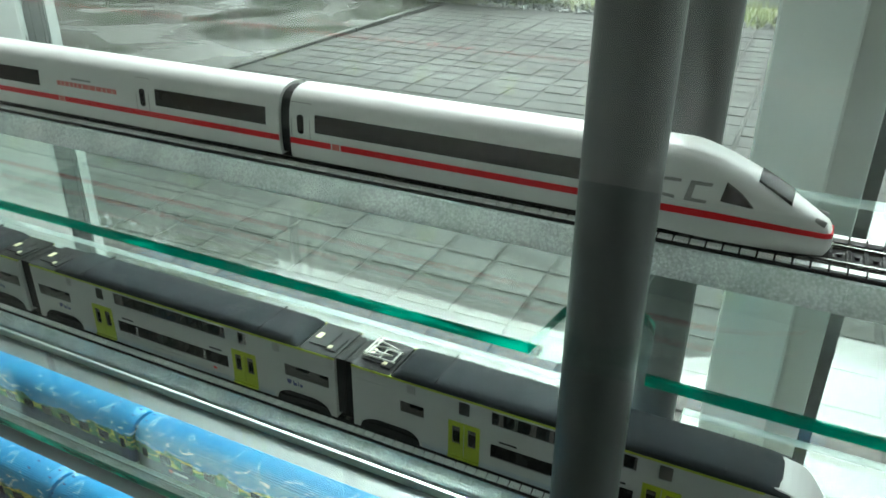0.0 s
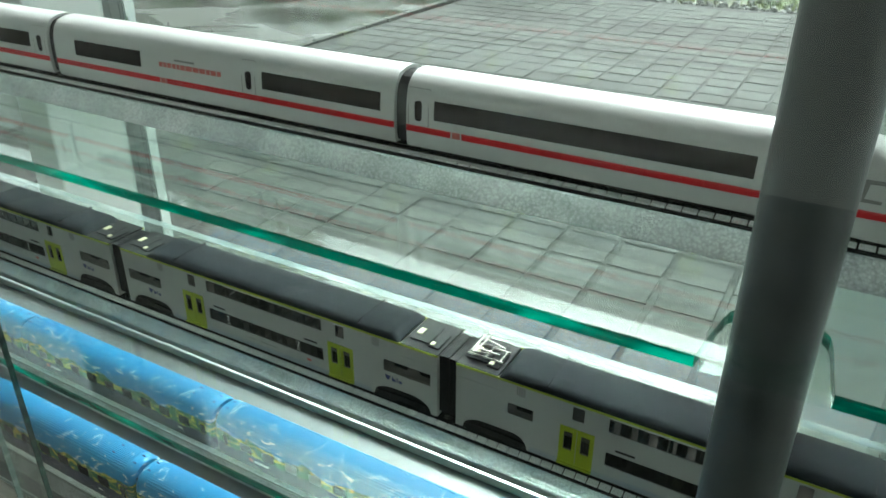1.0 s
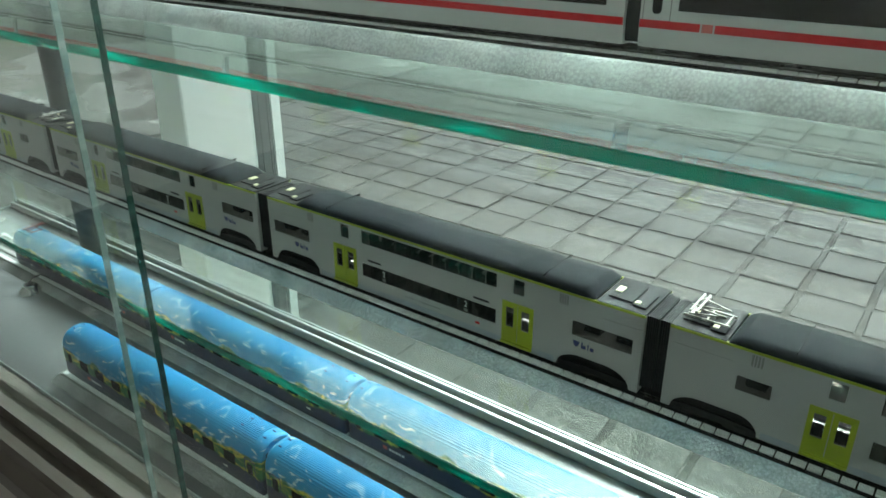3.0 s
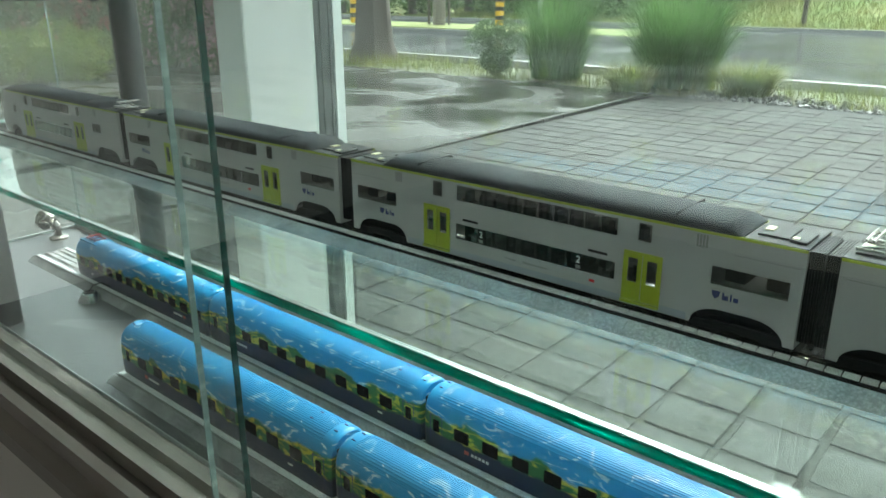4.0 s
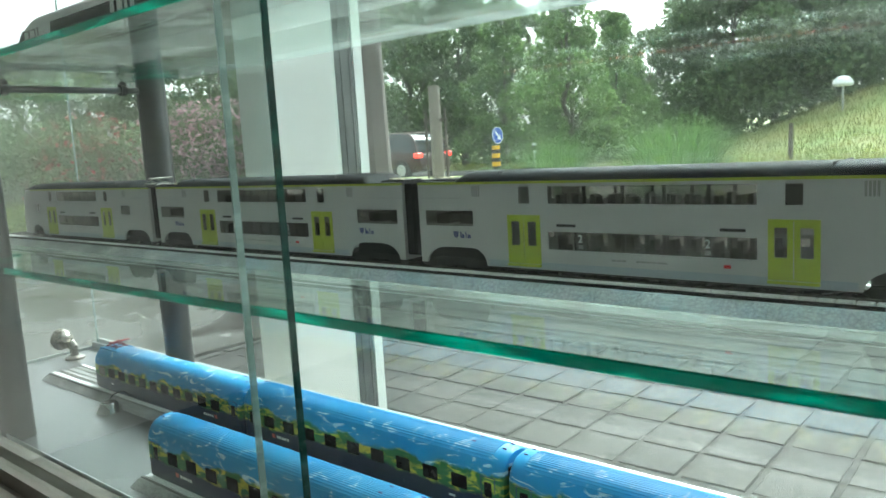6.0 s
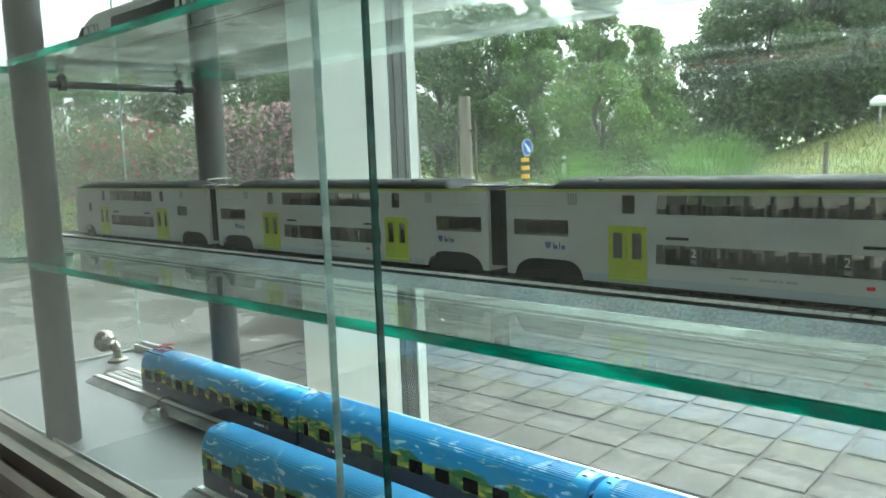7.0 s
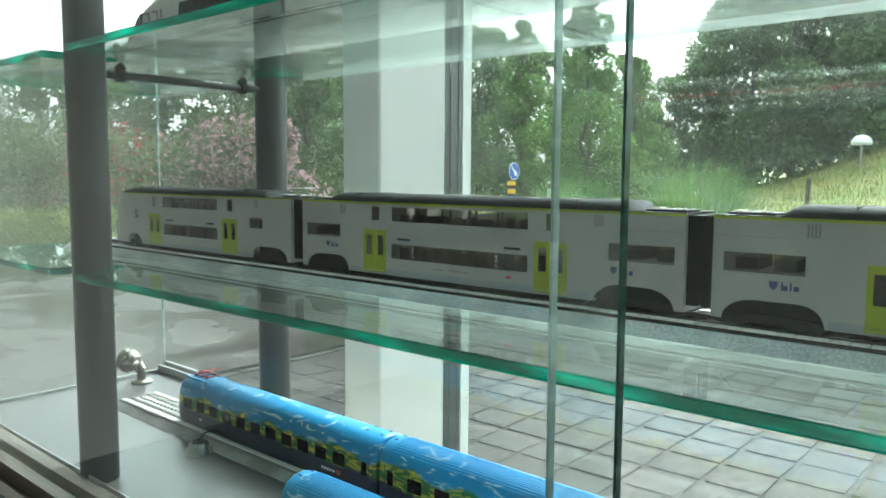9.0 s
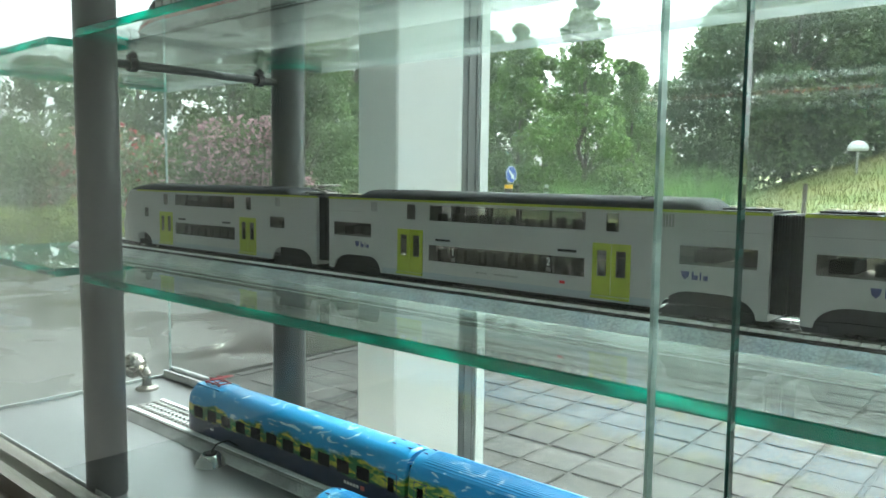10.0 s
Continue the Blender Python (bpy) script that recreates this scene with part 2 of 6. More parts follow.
def foil_material():
    """Embossed clear plastic roadbed: a little see-through, mostly frosted relief; part of its glitter is in the
    colour.
    """
    m = bpy.data.materials.new("embossed_foil")
    m.use_nodes = True
    nt = m.node_tree
    nt.nodes.clear()
    out = nt.nodes.new("ShaderNodeOutputMaterial")
    tr = nt.nodes.new("ShaderNodeBsdfTransparent")
    tr.inputs["Color"].default_value = (0.85, 0.89, 0.87, 1)
    gl = nt.nodes.new("ShaderNodeBsdfGlossy")
    gl.inputs["Roughness"].default_value = 0.1
    gl.inputs["Color"].default_value = (0.95, 0.97, 0.96, 1)
    df = nt.nodes.new("ShaderNodeBsdfDiffuse")
    tc = nt.nodes.new("ShaderNodeTexCoord")
    vo = nt.nodes.new("ShaderNodeTexVoronoi")
    vo.inputs["Scale"].default_value = 700
    # light cell centres and darker rims put the relief's sparkle into the colour
    tone = nt.nodes.new("ShaderNodeMapRange")
    tone.inputs["From Min"].default_value, tone.inputs["From Max"].default_value = 0.0, 0.75
    tone.inputs["To Min"].default_value, tone.inputs["To Max"].default_value = 1.0, 0.62
    hue = nt.nodes.new("ShaderNodeCombineColor")
    nz = nt.nodes.new("ShaderNodeTexNoise")
    nz.inputs["Scale"].default_value, nz.inputs["Detail"].default_value = 30, 5
    bp = nt.nodes.new("ShaderNodeBump")
    bp.inputs["Strength"].default_value, bp.inputs["Distance"].default_value = 0.7, 0.0005
    for n in (vo, nz):
        nt.links.new(tc.outputs["Object"], n.inputs["Vector"])
    nt.links.new(vo.outputs["Distance"], bp.inputs["Height"])
    nt.links.new(vo.outputs["Distance"], tone.inputs["Value"])
    for k in ("Red", "Green", "Blue"):
        nt.links.new(tone.outputs["Result"], hue.inputs[k])
    nt.links.new(hue.outputs["Color"], df.inputs["Color"])
    for s in (gl, df):
        nt.links.new(bp.outputs["Normal"], s.inputs["Normal"])
    tl = nt.nodes.new("ShaderNodeBsdfTranslucent")
    nt.links.new(hue.outputs["Color"], tl.inputs["Color"])
    nt.links.new(bp.outputs["Normal"], tl.inputs["Normal"])
    milk = nt.nodes.new("ShaderNodeMixShader")
    milk.inputs["Fac"].default_value = 0.72
    shine = nt.nodes.new("ShaderNodeMixShader")
    shine.inputs["Fac"].default_value = 0.28
    mix = nt.nodes.new("ShaderNodeMixShader")
    mr = nt.nodes.new("ShaderNodeMapRange")
    mr.inputs["From Min"].default_value, mr.inputs["From Max"].default_value = 0.35, 0.65
    mr.inputs["To Min"].default_value, mr.inputs["To Max"].default_value = 0.50, 0.85
    nt.links.new(nz.outputs["Fac"], mr.inputs["Value"])
    nt.links.new(mr.outputs["Result"], mix.inputs["Fac"])
    nt.links.new(df.outputs["BSDF"], milk.inputs[1])
    nt.links.new(tl.outputs["BSDF"], milk.inputs[2])
    nt.links.new(milk.outputs["Shader"], shine.inputs[1])
    nt.links.new(gl.outputs["BSDF"], shine.inputs[2])
    nt.links.new(tr.outputs["BSDF"], mix.inputs[1])
    nt.links.new(shine.outputs["Shader"], mix.inputs[2])
    nt.links.new(mix.outputs["Shader"], out.inputs["Surface"])
    return m


M_FOIL = foil_material()
# model trains
M_BSIDE = shader("silver_grey_train_paint", (0.40, 0.395, 0.39), 0.38, 0.0, vary=0.05, scale=60, bump=0.02, bump_scale=2000)
M_BROOF = shader("anthracite_train_roof", (0.019, 0.022, 0.026), 0.65, 0.0, vary=0.2, scale=80, bump=0.03, bump_scale=1500, spec=0.08)
M_BLIME = shader("lime_train_paint", (0.34, 0.40, 0.012), 0.35, vary=0.06, scale=60)
M_BSKIRT = shader("blue_grey_skirt", (0.30, 0.34, 0.38), 0.4, vary=0.08, scale=60)
M_BLACK = shader("black_plastic", (0.007, 0.007, 0.008), 0.55, vary=0.4, scale=300, bump=0.05, bump_scale=2500, spec=0.2)
M_DARKGLASS = clear_glass("tinted_model_window", (0.74, 0.72, 0.70), 0.02)
M_SEAT = shader("dark_model_seats", (0.012, 0.011, 0.012), 0.7, vary=0.3, scale=200, spec=0.1)
M_WHITE = shader("white_train_paint", (0.58, 0.59, 0.57), 0.36, vary=0.05, scale=50, bump=0.01, bump_scale=2000, coat=0.1)
M_RED = shader("red_train_stripe", (0.58, 0.008, 0.014), 0.5, vary=0.08, scale=60, spec=0.2)
M_ICEWIN = shader("brown_black_window_band", (0.008, 0.005, 0.0045), 0.15, vary=0.5, scale=90, spec=0.1)
M_GREYPRINT = shader("grey_print", (0.22, 0.22, 0.21), 0.45)
M_REDPRINT = shader("red_print", (0.55, 0.12, 0.10), 0.45)
M_NAVY = shader("navy_print", (0.03, 0.04, 0.16), 0.45)
M_WHITEPRINT = shader("white_print", (0.75, 0.75, 0.75), 0.45)
M_RAIL = shader("rail_metal", (0.5, 0.49, 0.46), 0.25, 1.0, vary=0.3, scale=200)
M_SLEEPER = shader("sleeper_plastic", (0.014, 0.013, 0.012), 0.6, vary=0.4, scale=300, spec=0.2)
M_GAP = shader("track_gap_daylight", (0.88, 0.89, 0.88), 0.3, vary=0.04, scale=200)
M_CREAM = shader("cream_plastic", (0.62, 0.56, 0.36), 0.4)
M_PANTORED = shader("red_pantograph", (0.32, 0.02, 0.025), 0.35)
M_PANTO = shader("pantograph_metal", (0.35, 0.34, 0.31), 0.3, 0.8, vary=0.3, scale=300)
M_BUFFER = shader("clear_buffer_plastic", (0.7, 0.72, 0.7), 0.15)


def landscape_paint():
    """Painted livery: blue sky with white streaks, green and yellow hills, dark blue below."""
    m = bpy.data.materials.new("painted_landscape_livery")
    m.use_nodes = True
    nt = m.node_tree
    b = nt.nodes["Principled BSDF"]
    b.inputs["Roughness"].default_value = 0.34
    tc = nt.nodes.new("ShaderNodeTexCoord")
    sep = nt.nodes.new("ShaderNodeSeparateXYZ")
    nt.links.new(tc.outputs["Object"], sep.inputs["Vector"])
    info = nt.nodes.new("ShaderNodeObjectInfo")
    shift = nt.nodes.new("ShaderNodeVectorMath")
    shift.operation = "ADD"
    comb = nt.nodes.new("ShaderNodeCombineXYZ")
    nt.links.new(info.outputs["Random"], comb.inputs["X"])
    nt.links.new(tc.outputs["Object"], shift.inputs[0])
    nt.links.new(comb.outputs["Vector"], shift.inputs[1])

    def nz(scale, stretch, detail=3.0, dist=0.0):
        mp = nt.nodes.new("ShaderNodeMapping")
        mp.inputs["Scale"].default_value = stretch
        n = nt.nodes.new("ShaderNodeTexNoise")
        n.inputs["Scale"].default_value, n.inputs["Detail"].default_value, n.inputs["Distortion"].default_value = scale, detail, dist
        nt.links.new(shift.outputs["Vector"], mp.inputs["Vector"])
        nt.links.new(mp.outputs["Vector"], n.inputs["Vector"])
        return n.outputs["Fac"]

    def maprange(v, a, c, lo=0.0, hi=1.0):
        r = nt.nodes.new("ShaderNodeMapRange")
        for k, x in (("From Min", a), ("From Max", c), ("To Min", lo), ("To Max", hi)):
            r.inputs[k].default_value = x
        nt.links.new(v, r.inputs["Value"])
        return r.outputs["Result"]

    def blend(f, a, c):
        x = nt.nodes.new("ShaderNodeMix")
        x.data_type = "RGBA"
        nt.links.new(f, x.inputs["Factor"])
        for k, v in (("A", a), ("B", c)):
            if isinstance(v, tuple):
                x.inputs[k].default_value = (*v, 1)
            else:
                nt.links.new(v, x.inputs[k])
        return x.outputs["Result"]

    def plus(a, c, k):
        x = nt.nodes.new("ShaderNodeMath")
        x.operation = "MULTIPLY_ADD"
        nt.links.new(c, x.inputs[0])
        x.inputs[1].default_value = k
        nt.links.new(a, x.inputs[2])
        return x.outputs["Value"]

    z = sep.outputs["Z"]
    hill = plus(z, nz(38, (1, 0.4, 1), 3), 0.026)
    low = plus(z, nz(70, (1, 0.4, 1), 2), 0.010)
    streak = maprange(nz(60, (0.8, 0.5, 2.6), 4, 1.6), 0.57, 0.64)
    sky = blend(streak, (0.025, 0.27, 0.55), (0.50, 0.68, 0.76))
    green = blend(maprange(nz(90, (0.7, 0.5, 2), 3, 1.0), 0.49, 0.60), (0.03, 0.16, 0.035), (0.58, 0.52, 0.04))
    up = blend(maprange(hill, 0.0478, 0.0505), green, sky)
    col = blend(maprange(low, 0.0275, 0.0300), (0.012, 0.022, 0.06), up)
    nt.links.new(col, b.inputs["Base Color"])
    return m


M_SCENIC = landscape_paint()
M_BLUEROOF = shader("sky_blue_roof", (0.025, 0.27, 0.55), 0.45, vary=0.15, scale=30, bump=0.03, bump_scale=1500, color2=(0.035, 0.33, 0.60))
# outdoors


def pebble_material(name, per_object, dark, light, rough=0.42, spec=0.3):
    """Worn wet concrete with its gravel showing: pebbles of several greys and browns in dark paste."""
    m = bpy.data.materials.new(name)
    m.use_nodes = True
    nt = m.node_tree
    b = nt.nodes["Principled BSDF"]
    b.inputs["Specular IOR Level"].default_value = spec
    tc = nt.nodes.new("ShaderNodeTexCoord")
    add = nt.nodes.new("ShaderNodeVectorMath")
    if per_object:
        info = nt.nodes.new("ShaderNodeObjectInfo").outputs["Random"]
        sc = nt.nodes.new("ShaderNodeVectorMath")
        sc.operation = "SCALE"
        sc.inputs[0].default_value = (37.0, 19.0, 5.0)
        nt.links.new(info, sc.inputs["Scale"])
        nt.links.new(sc.outputs["Vector"], add.inputs[1])
    else:
        info = nt.nodes.new("ShaderNodeNewGeometry").outputs["Random Per Island"]
    nt.links.new(tc.outputs["Object"], add.inputs[0])
    vo = nt.nodes.new("ShaderNodeTexVoronoi")
    vo.inputs["Scale"].default_value = 130
    big = nt.nodes.new("ShaderNodeTexNoise")
    big.inputs["Scale"].default_value, big.inputs["Detail"].default_value = 7, 5
    fine = nt.nodes.new("ShaderNodeTexNoise")
    fine.inputs["Scale"].default_value, fine.inputs["Detail"].default_value = 55, 8
    for n in (vo, big, fine):
        nt.links.new(add.outputs["Vector"], n.inputs["Vector"])
    sep = nt.nodes.new("ShaderNodeSeparateColor")
    nt.links.new(vo.outputs["Color"], sep.inputs["Color"])
    pick = nt.nodes.new("ShaderNodeMath")
    pick.operation = "POWER"
    pick.inputs[1].default_value = 3.4
    nt.links.new(sep.outputs["Red"], pick.inputs[0])
    mx = nt.nodes.new("ShaderNodeMix")
    mx.data_type = "RGBA"
    mx.inputs["A"].default_value, mx.inputs["B"].default_value = (*dark, 1), (*light, 1)
    nt.links.new(pick.outputs["Value"], mx.inputs["Factor"])

    def gain(src, a, c, lo=0.0, hi=1.0):
        r = nt.nodes.new("ShaderNodeMapRange")
        r.inputs["From Min"].default_value, r.inputs["From Max"].default_value = lo, hi
        r.inputs["To Min"].default_value, r.inputs["To Max"].default_value = a, c
        nt.links.new(src, r.inputs["Value"])
        return r.outputs["Result"]

    def times(p, q):
        mu = nt.nodes.new("ShaderNodeMath")
        mu.operation = "MULTIPLY"
        nt.links.new(p, mu.inputs[0])
        nt.links.new(q, mu.inputs[1])
        return mu.outputs["Value"]

    hs = nt.nodes.new("ShaderNodeHueSaturation")
    nt.links.new(mx.outputs["Result"], hs.inputs["Color"])
    nt.links.new(times(gain(info, 0.8, 1.2), times(gain(big.outputs["Fac"], 0.55, 1.45, 0.35, 0.65), gain(fine.outputs["Fac"], 0.25, 1.8, 0.37, 0.63))), hs.inputs["Value"])
    nt.links.new(hs.outputs["Color"], b.inputs["Base Color"])
    nt.links.new(gain(big.outputs["Fac"], rough - 0.1, rough + 0.15, 0.35, 0.65), b.inputs["Roughness"])
    bp = nt.nodes.new("ShaderNodeBump")
    bp.inputs["Strength"].default_value, bp.inputs["Distance"].default_value = 0.8, 0.0016
    bp.invert = True
    nt.links.new(vo.outputs["Distance"], bp.inputs["Height"])
    nt.links.new(bp.outputs["Normal"], b.inputs["Normal"])
    return m


M_PAVER = pebble_material("wet_concrete_paver", True, (0.0035, 0.0033, 0.003), (0.076, 0.069, 0.060), 0.45, 0.10)
M_PAVER2 = pebble_material("wet_concrete_paver_far", False, (0.0035, 0.0033, 0.003), (0.076, 0.069, 0.060), 0.45, 0.10)
M_JOINT = pebble_material("sandy_joint", False, (0.004, 0.0035, 0.003), (0.040, 0.034, 0.028), 0.6, 0.1)


def puddled_ground():
    """Rough dark ground with smooth shallow puddles."""
    m = bpy.data.materials.new("wet_ground")
    m.use_nodes = True
    nt = m.node_tree
    b = nt.nodes["Principled BSDF"]
    tc = nt.nodes.new("ShaderNodeTexCoord")
    b.inputs["Specular IOR Level"].default_value = 0.28
    wet = nt.nodes.new("ShaderNodeTexNoise")
    wet.inputs["Scale"].default_value, wet.inputs["Detail"].default_value, wet.inputs["Distortion"].default_value = 1.1, 4, 0.6
    grit = nt.nodes.new("ShaderNodeTexNoise")
    grit.inputs["Scale"].default_value, grit.inputs["Detail"].default_value = 45, 5
    for n in (wet, grit):
        nt.links.new(tc.outputs["Object"], n.inputs["Vector"])
    mask = nt.nodes.new("ShaderNodeMapRange")
    mask.inputs["From Min"].default_value, mask.inputs["From Max"].default_value = 0.38, 0.68
    nt.links.new(wet.outputs["Fac"], mask.inputs["Value"])
    mx = nt.nodes.new("ShaderNodeMix")
    mx.data_type = "RGBA"
    mx.inputs["A"].default_value, mx.inputs["B"].default_value = (0.058, 0.054, 0.048, 1), (0.016, 0.015, 0.014, 1)
    nt.links.new(mask.outputs["Result"], mx.inputs["Factor"])
    nt.links.new(mx.outputs["Result"], b.inputs["Base Color"])
    ro = nt.nodes.new("ShaderNodeMapRange")
    ro.inputs["To Min"].default_value, ro.inputs["To Max"].default_value = 0.34, 0.05
    nt.links.new(mask.outputs["Result"], ro.inputs["Value"])
    nt.links.new(ro.outputs["Result"], b.inputs["Roughness"])
    st = nt.nodes.new("ShaderNodeMapRange")
    st.inputs["To Min"].default_value, st.inputs["To Max"].default_value = 0.7, 0.05
    nt.links.new(mask.outputs["Result"], st.inputs["Value"])
    bp = nt.nodes.new("ShaderNodeBump")
    bp.inputs["Distance"].default_value = 0.006
    nt.links.new(st.outputs["Result"], bp.inputs["Strength"])
    nt.links.new(grit.outputs["Fac"], bp.inputs["Height"])
    nt.links.new(bp.outputs["Normal"], b.inputs["Normal"])
    return m


M_GROUND = puddled_ground()
M_ROAD = shader("wet_asphalt", (0.09, 0.092, 0.095), 0.17, vary=0.3, scale=0.6, bump=0.3, bump_scale=90, rough_vary=0.1)
M_GRASS = shader("dry_meadow", (0.25, 0.245, 0.085), 0.8, vary=0.5, scale=0.5, color2=(0.16, 0.21, 0.05), bump=0.8, bump_scale=9)
M_SOIL = shader("planting_soil", (0.07, 0.06, 0.04), 0.8, vary=0.5, scale=2, color2=(0.08, 0.10, 0.03), bump=0.8, bump_scale=25)
M_STONE = shader("grey_stones", (0.085, 0.08, 0.075), 0.45, vary=0.4, scale=4, by_island=0.35)
M_BARK = shader("tree_bark", (0.11, 0.09, 0.075), 0.85, vary=0.5, scale=6, stretch=(1, 1, 0.2), bump=0.8, bump_scale=25)
M_POLEWOOD = shader("weathered_pole", (0.25, 0.22, 0.19), 0.8, vary=0.4, scale=6, stretch=(1, 1, 0.15), bump=0.5, bump_scale=40)


def leaf_material(name, c, c2, spread=0.35):
    m = shader(name, c, 0.6, vary=0.3, scale=1.2, color2=c2, by_island=spread, spec=0.2)
    nt = m.node_tree
    b = nt.nodes["Principled BSDF"]
    out = nt.nodes["Material Output"]
    tl = nt.nodes.new("ShaderNodeBsdfTranslucent")
    nt.links.new(b.inputs["Base Color"].links[0].from_socket, tl.inputs["Color"])
    mx = nt.nodes.new("ShaderNodeMixShader")
    mx.inputs["Fac"].default_value = 0.35
    nt.links.new(b.outputs["BSDF"], mx.inputs[1])
    nt.links.new(tl.outputs["BSDF"], mx.inputs[2])
    nt.links.new(mx.outputs["Shader"], out.inputs["Surface"])
    return m


M_LEAF_DARK = leaf_material("dark_oak_leaves", (0.085, 0.130, 0.060), (0.145, 0.205, 0.090))
M_LEAF_LIGHT = leaf_material("fresh_green_leaves", (0.20, 0.30, 0.100), (0.13, 0.22, 0.075))
M_LEAF_MID = leaf_material("mid_green_leaves", (0.135, 0.195, 0.080), (0.09, 0.145, 0.06))
M_LEAF_YEL = leaf_material("yellow_green_leaves", (0.28, 0.32, 0.06), (0.15, 0.22, 0.05))
M_PINK = leaf_material("pink_blossom", (0.52, 0.33, 0.36), (0.40, 0.22, 0.26))
M_REDBL = leaf_material("red_blossom", (0.42, 0.05, 0.06), (0.3, 0.03, 0.06))
M_REED = leaf_material("reed_grass", (0.13, 0.23, 0.065), (0.06, 0.13, 0.035))
M_DRYGRASS = leaf_material("dry_grass_blades", (0.28, 0.27, 0.10), (0.15, 0.20, 0.06))

# ---------------------------------------------------------------- the room and its window
room = bmesh.new()
quad_box(room, -3.4, 2.6, -3.2, 0.80, -0.2, 0.0)
tagged(part("floor", room, M_FLOOR), "brown floor of the room", "floor", kind="structure")
room = bmesh.new()
quad_box(room, -3.4, 2.6, -3.2, 0.80, 2.75, 2.9)
tagged(part("ceiling", room, M_CEIL), "white ceiling", "ceiling", kind="structure")
room = bmesh.new()
quad_box(room, -3.4, 2.6, -3.4, -3.2, 0.0, 2.75)
tagged(part("wall_south", room, M_WALLWHITE), "off-white painted wall", "wall", kind="structure")
room = bmesh.new()
quad_box(room, -3.6, -3.4, -3.2, 0.80, 0.0, 2.75)
tagged(part("wall_west", room, M_WALLWHITE), "off-white painted wall", "wall", kind="structure")
room = bmesh.new()
quad_box(room, 2.6, 2.8, -3.2, 0.80, 0.0, 2.75)
tagged(part("wall_east", room, M_WALLWHITE), "off-white painted wall", "wall", kind="structure")
room = bmesh.new()
quad_box(room, -3.4, 2.6, 0.69, 0.77, 2.45, 2.75)
tagged(part("wall_north", room, M_WALLWHITE), "white wall strip above the window", "wall", kind="structure")


def window_post(x0, x1, frame_to, label, strip=0.0, depth=0.0):
    """White post with a black gasket and a narrow white outer frame."""
    root = base("window_post", pose(x0, 0, 0), label, "window post", kind="structure")
    w = x1 - x0
    bm = bmesh.new()
    quad_box(bm, 0, w, 0.589, 0.697, 0.0, 2.745, 0.002)
    part("post", bm, M_POST, root)
    if depth:
        bm = bmesh.new()
        quad_box(bm, 0.004, w + frame_to, 0.6975, 0.6985 + depth * 0.6, 0.0, 2.445)
        part("rebate", bm, M_POST, root, "white rebate of the post")
    if strip:
        bm = bmesh.new()
        quad_box(bm, w + 0.0005, w + strip, 0.684, 0.7235, 0.0, 2.445, 0.001)
        part("inner_frame", bm, M_POST, root, "white inner window frame")
    bm = bmesh.new()
    quad_box(bm, (w + strip + 0.0003) if strip else 0.012, w + frame_to, 0.699 + depth * 0.6, 0.722 + depth, 0.0, 2.445)
    part("gasket", bm, M_BLACKFRAME, root, "black rubber gasket")
    for a, b in ((0.7065 + depth * 0.7, 0.7095 + depth * 0.7), (0.7145 + depth, 0.7175 + depth)):
        bm = bmesh.new()
        quad_box(bm, w + frame_to, w + frame_to + 0.0012, a, b, 0.0, 2.445)
        part("gasket_rib", bm, M_RUBBER, root)
    bm = bmesh.new()
    quad_box(bm, 0.0, w + frame_to + 0.0005, 0.724 + depth, 0.740 + depth, 0.0, 2.445)
    part("outer_frame", bm, M_POST, root, "white outer window frame")
    return root


window_post(-1.014, -0.952, -0.013, "white painted window post with black gasket", depth=0.025)
window_post(-0.003, 0.052, 0.043, "white painted window post with black gasket", 0.031)
window = base("window_1", pose(0, 0, 0), "large clear window onto the wet forecourt", "window", kind="structure")
for a, b in ((-3.4, -1.0105), (-0.9645, -0.0035), (0.0955, 2.6)):
    bm = bmesh.new()
    quad_box(bm, a, b, 0.708, 0.716, 0.10, 2.45)
    p = part("pane", bm, M_OUTPANE, window, "clear window pane hazed by rain")
    p.visible_shadow = False
bm = bmesh.new()
quad_box(bm, -3.4, 2.6, 0.745, 0.79, 0.0, 0.33, 0.004)
part("sill", bm, M_POST, window, "white window sill")

# ---------------------------------------------------------------- the display cabinet
X0, X1 = -1.182, 0.262
BASE_Z, SHELF1, SHELF2 = 1.074, 1.239, 1.401
PILLARS = (-0.912, -0.021)
cabinet = base("display_cabinet", pose(0, 0, 0), "glass display cabinet with grey base board and metal pillars", "display cabinet")
bm = bmesh.new()
quad_box(bm, X0, X1, 0.236, 0.449, BASE_Z - 0.022, BASE_Z)
part("base_board", bm, M_BASE, cabinet, "grey satin base board")
bm = bmesh.new()
quad_box(bm, X0, X1, 0.4495, 0.4525, BASE_Z - 0.02, BASE_Z + 0.012, 0.0006)
quad_box(bm, X0, X1, 0.4420, 0.4455, BASE_Z + 0.0003, BASE_Z + 0.009, 0.0006)
quad_box(bm, X0, X1, 0.4562, 0.4585, BASE_Z - 0.02, BASE_Z + 0.010, 0.0006)
part("back_rail", bm, M_ALU, cabinet, "aluminium glazing rail")
bm = bmesh.new()
quad_box(bm, X0 - 0.003, X0 - 0.0005, 0.236, 0.452, BASE_Z - 0.02, BASE_Z + 0.003)
part("end_rail", bm, M_ALU, cabinet, "aluminium edge strip")
